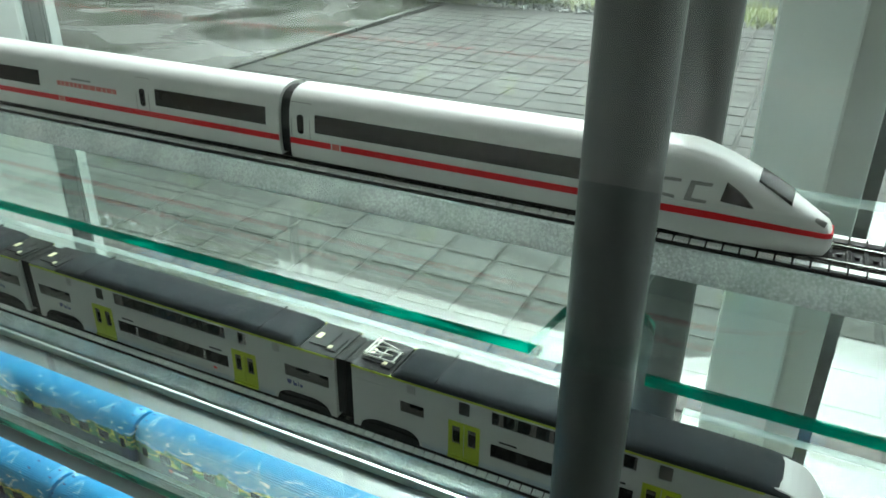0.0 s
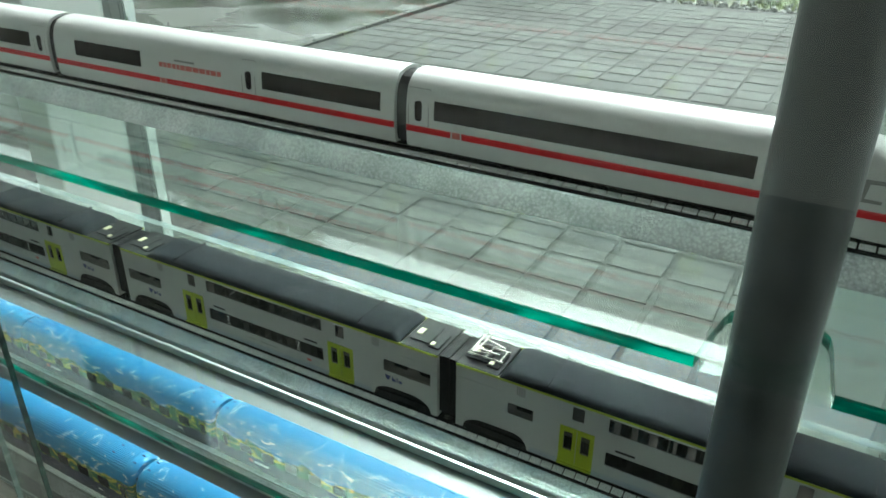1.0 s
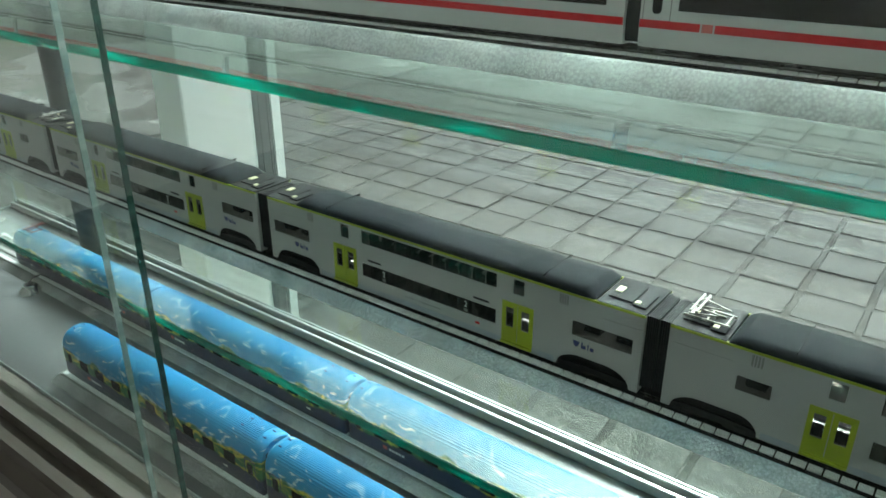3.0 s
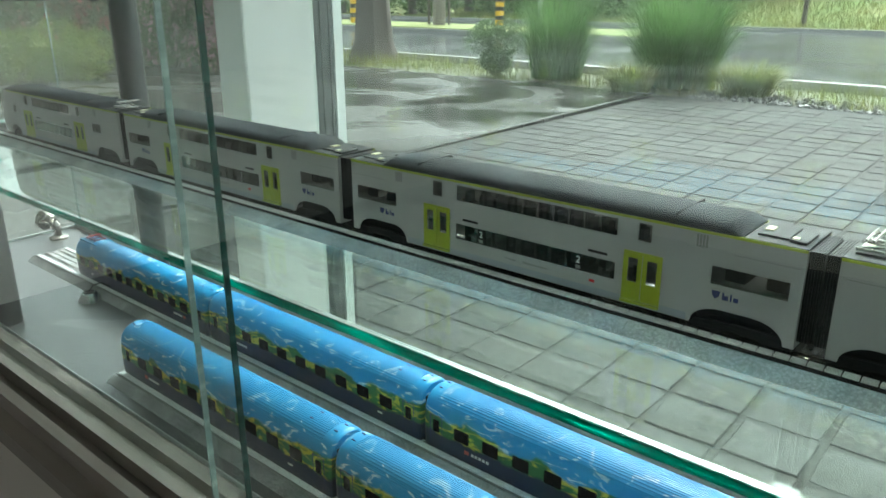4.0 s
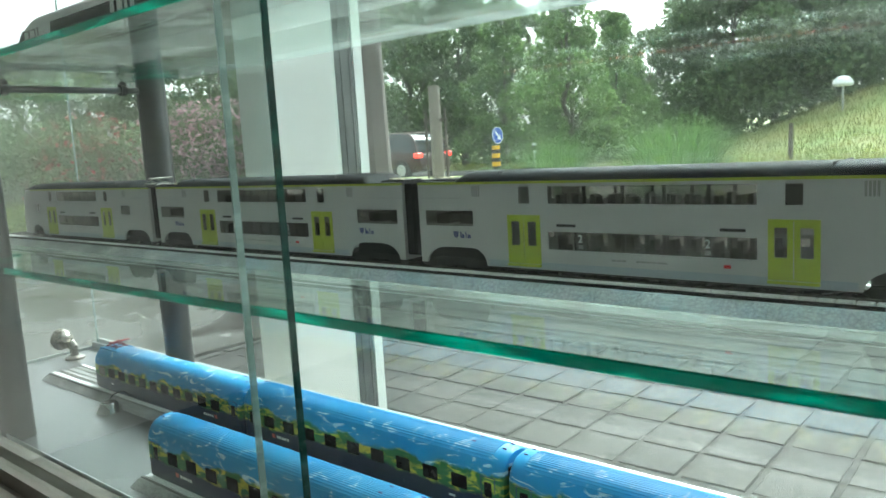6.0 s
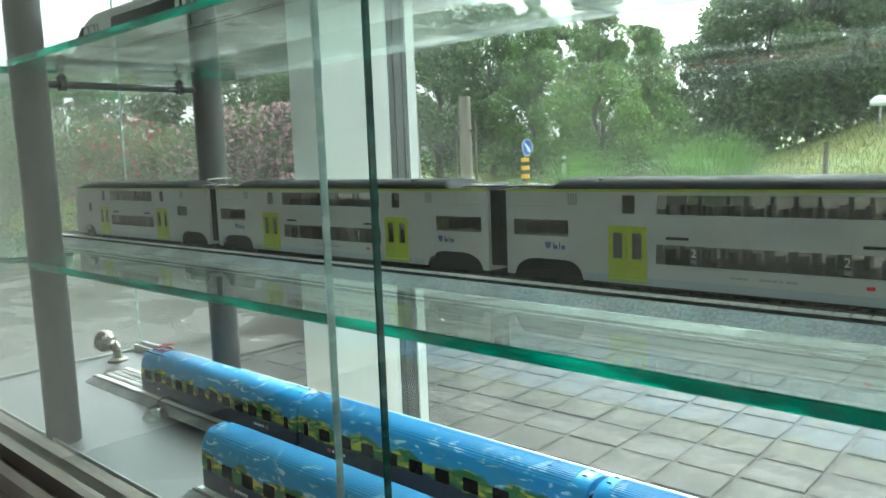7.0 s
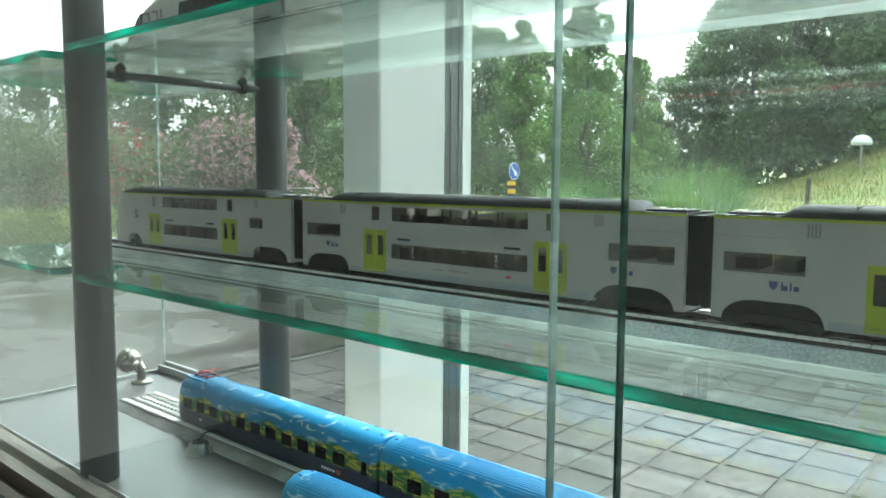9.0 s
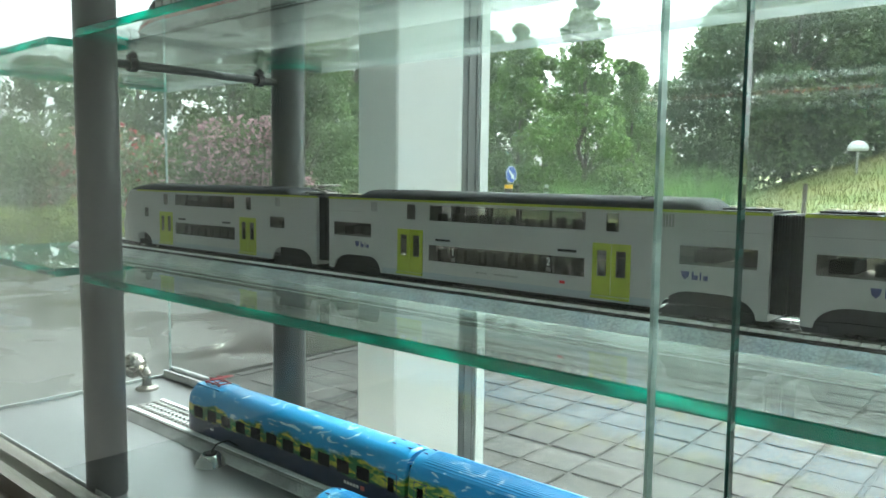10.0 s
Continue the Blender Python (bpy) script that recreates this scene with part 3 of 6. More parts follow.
# front rail with two channels for the sliding panes
bm = bmesh.new()
prism(bm, [(0.2355, 1.079), (0.2325, 1.081), (0.2225, 1.081), (0.2225, 1.070), (0.2145, 1.070), (0.2145, 1.079), (0.2045, 1.079),
           (0.2045, 1.066), (0.1935, 1.066), (0.1935, 1.075), (0.186, 1.073), (0.186, 1.058), (0.176, 1.050), (0.176, 1.034),
           (0.2355, 1.034)], "x", X0, X1)
part("front_rail", bm, M_BRONZE, cabinet, "brown anodised sliding-door rail")
bm = bmesh.new()
quad_box(bm, X0, X1, 0.2357, 0.2367, 1.0745, 1.0822)
part("rail_lip", bm, M_ALU, cabinet, "bright aluminium lip")
bm = bmesh.new()
quad_box(bm, X0 + 0.02, X1 - 0.02, 0.215, 0.445, 0.10, 1.033, 0.003)
part("plinth", bm, M_WALLWHITE, cabinet, "off-white plinth")
bm = bmesh.new()
quad_box(bm, X0 + 0.06, X1 - 0.06, 0.245, 0.425, 0.0, 0.0995)
part("foot", bm, M_BRONZE, cabinet)
SLOT = 0.0205
for px in PILLARS:
    for py in (0.248, 0.414):
        bm = bmesh.new()
        tube(bm, (px, py, BASE_Z + 0.0004), (px, py, 1.86), 0.0142, seg=40)
        pil = part("pillar", bm, M_PIPE, cabinet, "dark grey anodised metal pillar", smooth=True)
    for sz in (SHELF1 - 0.0155, SHELF2 - 0.0155):
        bm = bmesh.new()
        tube(bm, (px, 0.262, sz), (px, 0.4004, sz), 0.0031, seg=16)
        bar = part("shelf_bar", bm, M_PIPE, cabinet, "thin grey shelf support bar", smooth=True)
        for cy in (0.2745, 0.384):
            bm = bmesh.new()
            tube(bm, (px, cy - 0.0028, sz), (px, cy + 0.0028, sz), 0.0052, seg=20)
            tube(bm, (px, cy - 0.0022, sz + 0.004), (px, cy + 0.0022, sz + 0.0072), 0.003, 0.0034, seg=12)
            part("rubber_clip", bm, M_RUBBER, bar, "black rubber shelf clip", smooth=True)


def shelf(top, label):
    """Glass shelf, notched round the pillars; the sheet and its polished edge are parts."""
    root = base("glass_shelf", pose(0, 0, top), label, "shelf", group="glass shelves")
    y0, y1, th = 0.2250, 0.4365, 0.0054
    pts = [(X0 + 0.032, y1)]
    pts.append((X0 + 0.032, y0))
    for px in PILLARS:
        pts.append((px - SLOT - 0.001, y0))
        for i in range(9):
            w = math.pi - math.pi * i / 8
            pts.append((px + (SLOT - 0.002) * math.cos(w), 0.252 + 0.019 * math.sin(w)))
        pts.append((px + SLOT + 0.001, y0))
    pts += [(X1 - 0.01, y0), (X1 - 0.01, y1)]
    for px in reversed(PILLARS):
        pts.append((px + 0.0175, y1))
        for i in range(9):
            w = math.pi * i / 8
            pts.append((px + 0.0168 * math.cos(w), 0.413 - 0.0168 * math.sin(w)))
        pts.append((px - 0.0175, y1))
    bm = bmesh.new()
    for z in (0.0, -th):
        bm.faces.new([bm.verts.new((x, y, z)) for x, y in pts])
    bmesh.ops.triangulate(bm, faces=bm.faces)
    sheet = part("sheet", bm, M_SHELF, root, "clear glass sheet")
    # the edge's bevels catch the light as thin lines; the back edge has a pale colour
    bev = 0.0007
    for nm, mat, back, lab in (("polished_edge", M_EDGE, False, "green polished glass edge"), ("back_edge", M_EDGE_PALE, True, "pale back edge")):
        bm = bmesh.new()
        for i in range(len(pts)):
            a, b = pts[i], pts[(i + 1) % len(pts)]
            if (a[1] > 0.43 and b[1] > 0.43) != back:
                continue
            if a[1] == b[1] == y0:
                prof = ((y0 + bev, 0.0), (y0, -bev), (y0, -th + bev), (y0 + bev, -th))
                for (ya, za), (yb, zb) in zip(prof, prof[1:]):
                    bm.faces.new([bm.verts.new(p) for p in ((a[0], ya, za), (a[0], yb, zb), (b[0], yb, zb), (b[0], ya, za))])
            else:
                bm.faces.new([bm.verts.new(p) for p in ((*a, -th), (*b, -th), (*b, 0.0), (*a, 0.0))])
        part(nm, bm, mat, root, lab)
    return root


shelf(SHELF1, "clear glass shelf with green edge carrying the double-deck train")
shelf(SHELF2, "clear glass shelf with green edge carrying the white express train")


def glass_door(x0, x1, y, edges, label):
    root = base("sliding_glass_door", pose(0, y, 0), label, "glass door", group="sliding cabinet doors")
    bm = bmesh.new()
    for yy in (-0.0016, 0.0016):
        bm.faces.new([bm.verts.new(p) for p in ((x0, yy, 1.0755), (x1, yy, 1.0755), (x1, yy, 1.84), (x0, yy, 1.84))])
    for xx in (x0, x1):
        bm.faces.new([bm.verts.new(p) for p in ((xx, -0.0016, 1.0755), (xx, 0.0016, 1.0755), (xx, 0.0016, 1.84), (xx, -0.0016, 1.84))])
    s = part("sheet", bm, M_PANE, root)
    s.visible_shadow = False
    for xx, mat in edges:
        bm = bmesh.new()
        quad_box(bm, xx - 0.0005, xx + 0.0005, -0.0017, 0.0017, 1.0755, 1.84)
        part("door_edge", bm, mat, root, "ground glass edge")
    return root


glass_door(X0, -0.4475, 0.209, [(-0.4475, M_EDGE_DARK)], "clear sliding glass door with dark green edge")
glass_door(-0.467, X1, 0.199, [(-0.467, M_EDGE_PALE)], "clear sliding glass door with pale edge")
glass_back = base("cabinet_glazing", pose(0, 0, 0), "clear glass back and end panes of the cabinet", "glass pane")
bm = bmesh.new()
quad_box(bm, X0, X1, 0.4528, 0.4560, BASE_Z - 0.010, 1.84)
g = part("back_pane", bm, M_WINDOW, glass_back)
g.visible_shadow = False
bm = bmesh.new()
quad_box(bm, X0 + 0.0002, X0 + 0.004, 0.2372, 0.4492, BASE_Z + 0.0004, 1.84)
g = part("end_pane", bm, M_WINDOW, glass_back)
g.visible_shadow = False
bm = bmesh.new()
quad_box(bm, X0 + 0.0045, X0 + 0.0062, 0.4470, 0.4491, BASE_Z + 0.0004, 1.84)
part("corner_seal", bm, M_EDGE_PALE, glass_back, "pale glazed corner joint")
bm = bmesh.new()
quad_box(bm, X0 - 0.01, X1 + 0.01, 0.18, 0.47, 1.862, 1.90, 0.003)
part("cabinet_top", bm, M_BRONZE, cabinet, "brown anodised top panel")


def knob_fixture():
    """Round swivel clamp on a flanged foot."""
    root = base("swivel_clamp", pose(-1.150, 0.405, BASE_Z), "nickel-plated round swivel clamp standing on the base board", "clamp")
    bm = bmesh.new()
    tube(bm, (0, 0, 0), (0, 0, 0.0025), 0.0125, 0.0120, 28)
    tube(bm, (0, 0, 0.0025), (0, 0, 0.0045), 0.0120, 0.0070, 28)
    part("foot", bm, M_NICKEL, root, smooth=True)
    bm = bmesh.new()
    tube(bm, (0, 0, 0.0045), (0, 0, 0.0150), 0.0052, 0.0046, 16)
    tube(bm, (0, 0, 0.0145), (-0.004, -0.002, 0.0215), 0.0060, 0.0060, 16)
    part("stem", bm, M_NICKEL, root, smooth=True)
    bm = bmesh.new()
    ax = Vector((-0.80, -0.42, 0.22)).normalized()
    c = Vector((-0.008, -0.003, 0.0225))
    prof = [(-0.004, 0.005), (-0.002, 0.0085), (0.002, 0.0112), (0.004, 0.0132), (0.008, 0.0137), (0.0085, 0.0128), (0.0105, 0.0128), (0.0110, 0.0137), (0.0150, 0.0130), (0.0170, 0.0105), (0.0174, 0.0070)]
    for (h0, r0), (h1, r1) in zip(prof, prof[1:]):
        tube(bm, c + ax * h0, c + ax * h1, r0, r1, 28)
    part("head", bm, M_NICKEL, root, "round ribbed clamp head", smooth=True)
    return root


knob_fixture()


def stud():
    root = base("cable_stud", pose(-0.906, 0.330, BASE_Z), "polished conical steel stud on the base board", "stud")
    bm = bmesh.new()
    tube(bm, (0, 0, 0), (0, 0, 0.0075), 0.0125, 0.0085, 28)
    tube(bm, (0, 0, 0.0075), (0, 0, 0.009), 0.0085, 0.0070, 28)
    part("cone", bm, M_STEEL, root, smooth=True)
    bm = bmesh.new()
    tube(bm, (0, 0, 0.0088), (0, 0, 0.0098), 0.0055, 0.005, 20)
    part("plug", bm, M_BLACK, root, "black plug")
    bm = bmesh.new()
    pts = [Vector((0, 0, 0.0096)), Vector((0.002, 0.004, 0.016)), Vector((0.006, 0.012, 0.018)), Vector((0.01, 0.022, 0.010))]
    for a, b in zip(pts, pts[1:]):
        tube(bm, a, b, 0.0006, seg=6)
    part("wire", bm, M_BLACK, root, "thin black wire")


stud()

# ---------------------------------------------------------------- model track


def track(x0, x1, y, z, label, bed=None, lift=0.0):
    """Clear moulded roadbed with bed plate, sleepers, rails, edge strips, painted shade and daylight."""
    root = base("model_track", pose(x0, y, z), label, "model track", group="model tracks")
    n = x1 - x0
    bm = bmesh.new()
    prism(bm, [(-0.0285, 0.0004), (-0.0275, 0.0014), (-0.0215, 0.0052 + lift), (-0.0203, 0.0056 + lift), (0.0203, 0.0056 + lift), (0.0215, 0.0052 + lift), (0.0275, 0.0014), (0.0285, 0.0004)], "x", 0, n)
    part("roadbed", bm, M_FOIL, root, "embossed clear plastic roadbed")
    # without bed, the plate's dark colour stands for the shade under the trains
    bm = bmesh.new()
    quad_box(bm, 0.003, n - 0.003, -0.0187, 0.0187, 0.0057 + lift, 0.0062 + lift)
    part("bed_and_shade", bm, bed or M_SLEEPER, root)
    for ry in (-0.0083, 0.0083):
        bm = bmesh.new()
        prism(bm, [(ry - 0.0013, 0.0062 + lift), (ry - 0.0004, 0.0066 + lift), (ry - 0.0005, 0.0072 + lift), (ry - 0.0005, 0.0078 + lift), (ry + 0.0005, 0.0078 + lift),
                   (ry + 0.0005, 0.0072 + lift), (ry + 0.0004, 0.0066 + lift), (ry + 0.0013, 0.0062 + lift)], "x", 0.004, n - 0.004)
        part("rail", bm, M_RAIL, root, "bright metal rail")
    bm = bmesh.new()
    for q in (-1, 1):
        quad_box(bm, 0.002, n - 0.002, q * 0.0196 - 0.0007, q * 0.0196 + 0.0007, 0.0057 + lift, 0.0073 + lift, 0.0003)
    part("side_strip", bm, M_GREYPRINT if bed else M_SLEEPER, root, "track edge")
    k = int(n / 0.0068)
    # white blocks stand for the bright daylight seen between the sleepers
    bm = bmesh.new()
    for i in range(k):
        for s in (-1, 1):
            quad_box(bm, 0.0065 + i * 0.0068, 0.0124 + i * 0.0068, s * 0.0167 - 0.0020, s * 0.0167 + 0.0020, 0.0063 + lift, 0.0081 + lift)
    tagged(part("gap_light", bm, M_GAP, root), "rows of white dashes painted for daylight between the sleepers", kind="stuff")
    bm = bmesh.new()
    quad_box(bm, -0.0009, 0.0009, -0.0160, 0.0160, 0.0062 + lift, 0.0069 + lift, 0.0002)
    me = mesh_of("sleeper", bm, M_SLEEPER if not bed else M_GREYPRINT)
    bm = bmesh.new()
    for i in range(k):
        tube(bm, (0.0094 + i * 0.0068, 0, 0.0060 + lift), (0.0094 + i * 0.0068, 0, 0.0074 + lift), 0.0010, seg=6)
    part("contact_stud", bm, M_BLACK, root, "row of black contact studs")
    for i in range(min(k, 290)):
        share("sleeper", me, root, pose(0.006 + i * 0.0068, 0, 0))
    return root


track(-1.090, 0.230, 0.328, SHELF1, "model railway track with clear roadbed on the glass shelf")
track(-1.090, 0.230, 0.327, SHELF2, "model railway track with clear roadbed on the glass shelf", lift=0.0062)
track(-1.085, 0.250, 0.366, BASE_Z, "model railway track with clear roadbed on the base board", M_BUFFER)
track(-0.715, 0.250, 0.280, BASE_Z, "model railway track with clear roadbed on the base board", M_BUFFER)


def words(name, text, size, material, parent, m):
    """Raised lettering in the built-in font, as a mesh."""
    cu = bpy.data.curves.new(name, "FONT")
    cu.body, cu.size, cu.extrude = text, size, 0.00004
    tmp = bpy.data.objects.new(name, cu)
    scene.collection.objects.link(tmp)
    bpy.context.view_layer.update()
    me = bpy.data.meshes.new_from_object(tmp.evaluated_get(bpy.context.evaluated_depsgraph_get()))
    bpy.data.objects.remove(tmp)
    me.materials.clear()
    me.materials.append(material)
    ob = new(name, me)
    ob.parent = parent
    ob.matrix_basis = m
    return ob


# ---------------------------------------------------------------- double-deck train
HALF = 0.0160


def bogie(parent, u, span=0.030, wheel=0.0048, top=0.0200, half=0.0144, up=0.0):
    bm = bmesh.new()
    quad_box(bm, u - span * 0.72, u + span * 0.72, -half + 0.004, half - 0.004, 0.0100, top)
    for s in (-1, 1):
        ya, yb = sorted((s * half, s * (half - 0.0016)))
        prism(bm, [(u - span * 0.78, 0.0105), (u - span * 0.70, 0.0092), (u - span * 0.30, 0.0092), (u - span * 0.22, 0.0108), (u + span * 0.22, 0.0108),
                   (u + span * 0.30, 0.0092), (u + span * 0.70, 0.0092), (u + span * 0.78, 0.0105), (u + span * 0.70, 0.0135), (u + span * 0.25, 0.0145),
                   (u - span * 0.25, 0.0145), (u - span * 0.70, 0.0135)], "y", ya, yb)
        for du in (-0.5, 0.5):
            yc, yd = sorted((s * (half + 0.0006), s * half))
            quad_box(bm, u + du * span - 0.0024, u + du * span + 0.0024, yc, yd, 0.0098, 0.0128, 0.0003)
    at = pose(0, 0, up)
    b = part("bogie", bm, M_BLACK, parent, "black bogie frame", at=at)
    for du in (-span / 2, span / 2):
        bm = bmesh.new()
        for s in (-1, 1):
            tube(bm, (u + du, s * 0.0092, 0.0078 + wheel), (u + du, s * 0.0070, 0.0078 + wheel), wheel, seg=20)
        tube(bm, (u + du, -0.0072, 0.0078 + wheel), (u + du, 0.0072, 0.0078 + wheel), 0.0012, seg=8)
        part("wheelset", bm, M_RAIL, b, "metal wheelset", smooth=True)


def deck_coach(length, x, end, m, label):
    """Double-deck coach; end: with a driver's cab at its far end."""
    root = base("double_deck_coach", m, label, "model train", group="double-deck train")
    L = length
    a, b = 0.0062, (L - 0.0062 if not end else 0.236)
    if end:
        doors = [(0.0705, 0.0900), (0.1805, 0.2000)]
        wins = [(0.0390, 0.0545, 0.0330, 0.0405)]
        lower = (0.0965, 0.1765)
        upper = (0.0965, 0.1765)
        small = [(0.0765, 0.0832), (0.1875, 0.1942)]
        cabw = [(0.2180, 0.2245, 0.0335, 0.0412)]
    else:
        doors = [(0.0662, 0.0857), (L - 0.0862, L - 0.0667)]
        wins = [(0.0110, 0.0440, 0.0318, 0.0402), (L - 0.0440, L - 0.0110, 0.0318, 0.0402)]
        lower = (0.0900, L - 0.0905)
        upper = (0.0905, L - 0.0905)
        small = [(0.0731, 0.0798), (L - 0.0798, L - 0.0731)]
        cabw = []
    UZ, LZ = (0.0440, 0.0526), (0.0217, 0.0307)
    panes = wins + cabw + [(*lower, *LZ), (*upper, *UZ)] + [(*s, *UZ) for s in small]
    dwin = []
    for d0, d1 in doors:
        w = (d1 - d0) / 2
        for k in (0, 1):
            dwin.append((d0 + k * w + 0.0024, d0 + (k + 1) * w - 0.0024, 0.0232, 0.0352))
    arches = [(a + 0.0045, 0.0520, 0.0115, 0.0205)] + ([(0.2130, 0.2400, 0.0115, 0.0205)] if end else [(L - 0.0520, b - 0.0045, 0.0115, 0.0205)])
    holes = panes + dwin + arches
    bm = bmesh.new()
    for s in (-1, 1):
        ya, yb = sorted((s * HALF, s * (HALF - 0.0010)))
        wall_grid(bm, holes, a, b, 0.0115, 0.0540, ya, yb)
    quad_box(bm, a, b, -HALF + 0.0011, HALF - 0.0011, 0.0310, 0.0325)
    quad_box(bm, a, a + 0.0008, -HALF + 0.001, HALF - 0.001, 0.0115, 0.0540)
    if not end:
        quad_box(bm, b - 0.0008, b, -HALF + 0.001, HALF - 0.001, 0.0115, 0.0540)
    # slanted corners of the wheel arches
    for c0, c1, _, top in arches:
        for s in (-1, 1):
            ya, yb = sorted((s * HALF, s * (HALF - 0.0010)))
            for u, d in ((c0, 1), (c1, -1)):
                w2 = d * (0.014 if (u - 0.14) * d < -0.1 or abs(u - 0.05) > 0.05 else 0.010)
                arc = [(u + w2 - w2 * math.cos(q * math.pi / 12), 0.0116 + (top - 0.0116) * math.sin(q * math.pi / 12)) for q in range(7)]
                for (p0, q0), (p1, q1) in zip(arc, arc[1:]):
                    prism(bm, [(u, top), (p0, q0), (p1, q1)], "y", ya, yb)
    if end:
        rings = []
        shape = [(-1, 0.0115), (-1, 0.030), (-1, 0.0445), (-0.97, 0.0540), (-0.80, 0.0575), (0.80, 0.0575), (0.97, 0.0540), (1, 0.0445), (1, 0.030), (1, 0.0115)]
        for t in range(0, 11):
            k = t / 10
            u = 0.236 + 0.034 * k
            w = HALF * (1 - 0.42 * k ** 2.4)
            ring = []
            for sy, z in shape:
                zz = z
                lim = 0.0575 - 0.030 * k ** 2.6
                zz = min(zz, lim)
                ring.append((u + (0.004 * (1 - abs(z - 0.028) / 0.03) if k == 1 else 0), sy * w, zz))
            rings.append(ring)
        loft(bm, rings)
    part("body", bm, M_BSIDE, root, "light silver-grey body shell")
    # skirt strip
    bm = bmesh.new()
    s0, s1 = (0.0535, (0.2125 if end else L - 0.0535))
    for s in (-1, 1):
        ya, yb = sorted((s * (HALF + 0.00012), s * (HALF - 0.0004)))
        quad_box(bm, s0, s1, ya, yb, 0.0117, 0.0152)
    part("skirt", bm, M_BSKIRT, root, "blue-grey skirt strip")
    # lime line under the roof
    bm = bmesh.new()
    for s in (-1, 1):
        ya, yb = sorted((s * (HALF + 0.0003), s * (HALF - 0.001)))
        quad_box(bm, a, b, ya, yb, 0.05405, 0.05525)
    part("line", bm, M_BLIME, root, "lime green line")
    # roof
    sec = [(-1.0, 0.0551), (-0.985, 0.0567), (-0.90, 0.0585), (-0.72, 0.0598), (-0.3, 0.0603), (0.3, 0.0603), (0.72, 0.0598), (0.90, 0.0585), (0.985, 0.0567), (1.0, 0.0551)]
    r0, r1 = 0.0330, (0.247 if end else L - 0.0330)
    bm = bmesh.new()
    rings = []
    for u, k in ((r0, 0.15), (r0 + 0.004, 0.85), (r0 + 0.006, 1.0), (r1 - (0.03 if end else 0.006), 1.0), (r1 - (0.012 if end else 0.004), 0.85), (r1, 0.1)):
        rings.append([(u, y * HALF, 0.0551 + (z - 0.0551) * k) for y, z in sec])
    loft(bm, rings)
    part("roof", bm, M_BROOF, root, "anthracite roof", smooth=True)
    bm = bmesh.new()
    for u in (r0 + 0.028, r1 - 0.03):
        quad_box(bm, u, u + 0.0004, -HALF * 0.95, HALF * 0.95, 0.0590, 0.06045)
    part("roof_seam", bm, M_BLACK, root)
    bm = bmesh.new()
    ends = [(a, r0 - 0.001)] + ([] if end else [(r1 + 0.001, b)])
    for e0, e1 in ends:
        quad_box(bm, e0, e1, -HALF + 0.0002, HALF - 0.0002, 0.0546, 0.0556)
        quad_box(bm, e0 + 0.003, e0 + 0.016, -0.009, 0.009, 0.0557, 0.0566, 0.0003)
        quad_box(bm, e1 - 0.009, e1 - 0.002, -0.0115, 0.004, 0.0557, 0.0568, 0.0003)
    part("roof_well", bm, M_BLACK, root, "black sunken roof end")
    bm = bmesh.new()
    for e0, e1 in ends:
        quad_box(bm, e0 + 0.004, e0 + 0.0075, -0.0030, 0.0030, 0.0567, 0.0572)
        quad_box(bm, e1 - 0.0085, e1 - 0.0060, -0.010, -0.007, 0.0569, 0.0574)
    part("insulator", bm, M_CREAM, root, "cream roof insulators")
    # grilles and hatches in the upper side
    bm = bmesh.new()
    for s in (-1, 1):
        ya, yb = sorted((s * (HALF + 0.0001), s * (HALF - 0.0005)))
        for u in ((0.044,) if end else (0.044, L - 0.052)):
            for k in range(4):
                quad_box(bm, u + k * 0.0014, u + k * 0.0014 + 0.0009, ya, yb, 0.0475, 0.0532)
        for e0, e1 in ((0.008, 0.036),) + (() if end else ((L - 0.036, L - 0.008),)):
            quad_box(bm, e0, e1, ya, yb, 0.0468, 0.0470)
    part("grille", bm, M_GREYPRINT, root, "grey grille lines")
    # windows
    for p0, p1, z0, z1 in panes:
        bm = bmesh.new()
        for s in (-1, 1):
            ya, yb = sorted((s * (HALF - 0.0001), s * (HALF - 0.0005)))
            quad_box(bm, p0 + 0.0001, p1 - 0.0001, ya, yb, z0 + 0.0001, z1 - 0.0001)
        g = part("window", bm, M_DARKGLASS, root, "dark tinted window band")
        if p1 - p0 > 0.05:
            bm = bmesh.new()
            n = 5
            for i in range(1, n):
                u = p0 + (p1 - p0) * i / n
                for s in (-1, 1):
                    ya, yb = sorted((s * (HALF - 0.0006), s * (HALF - 0.0012)))
                    quad_box(bm, u - 0.0009, u + 0.0009, ya, yb, z0, z1)
            part("window_bar", bm, M_BLACK, g, "black window bars")
    # seats
    bm = bmesh.new()
    rng = random.Random(5 if end else 9)
    for z0 in (0.0180, 0.0375):
        u = 0.092
        while u < (0.176 if end else L - 0.09):
            for y in (-0.0105, 0.0045):
                quad_box(bm, u, u + 0.0045, y, y + 0.006, z0, z0 + 0.0050)
                quad_box(bm, u, u + 0.0022, y, y + 0.006, z0 + 0.0050, z0 + 0.0092 + 0.0015 * rng.random())
            u += 0.0092 + rng.random() * 0.001
    for u in ((0.042,) if end else (0.014, 0.030, L - 0.040, L - 0.022)):
        quad_box(bm, u, u + 0.009, -0.010, 0.010, 0.0310, 0.0375)
    quad_box(bm, 0.090, (0.178 if end else L - 0.09), -0.0145, 0.0145, 0.0120, 0.0178)
    part("seats", bm, M_SEAT, root, "dark seats seen through the windows")
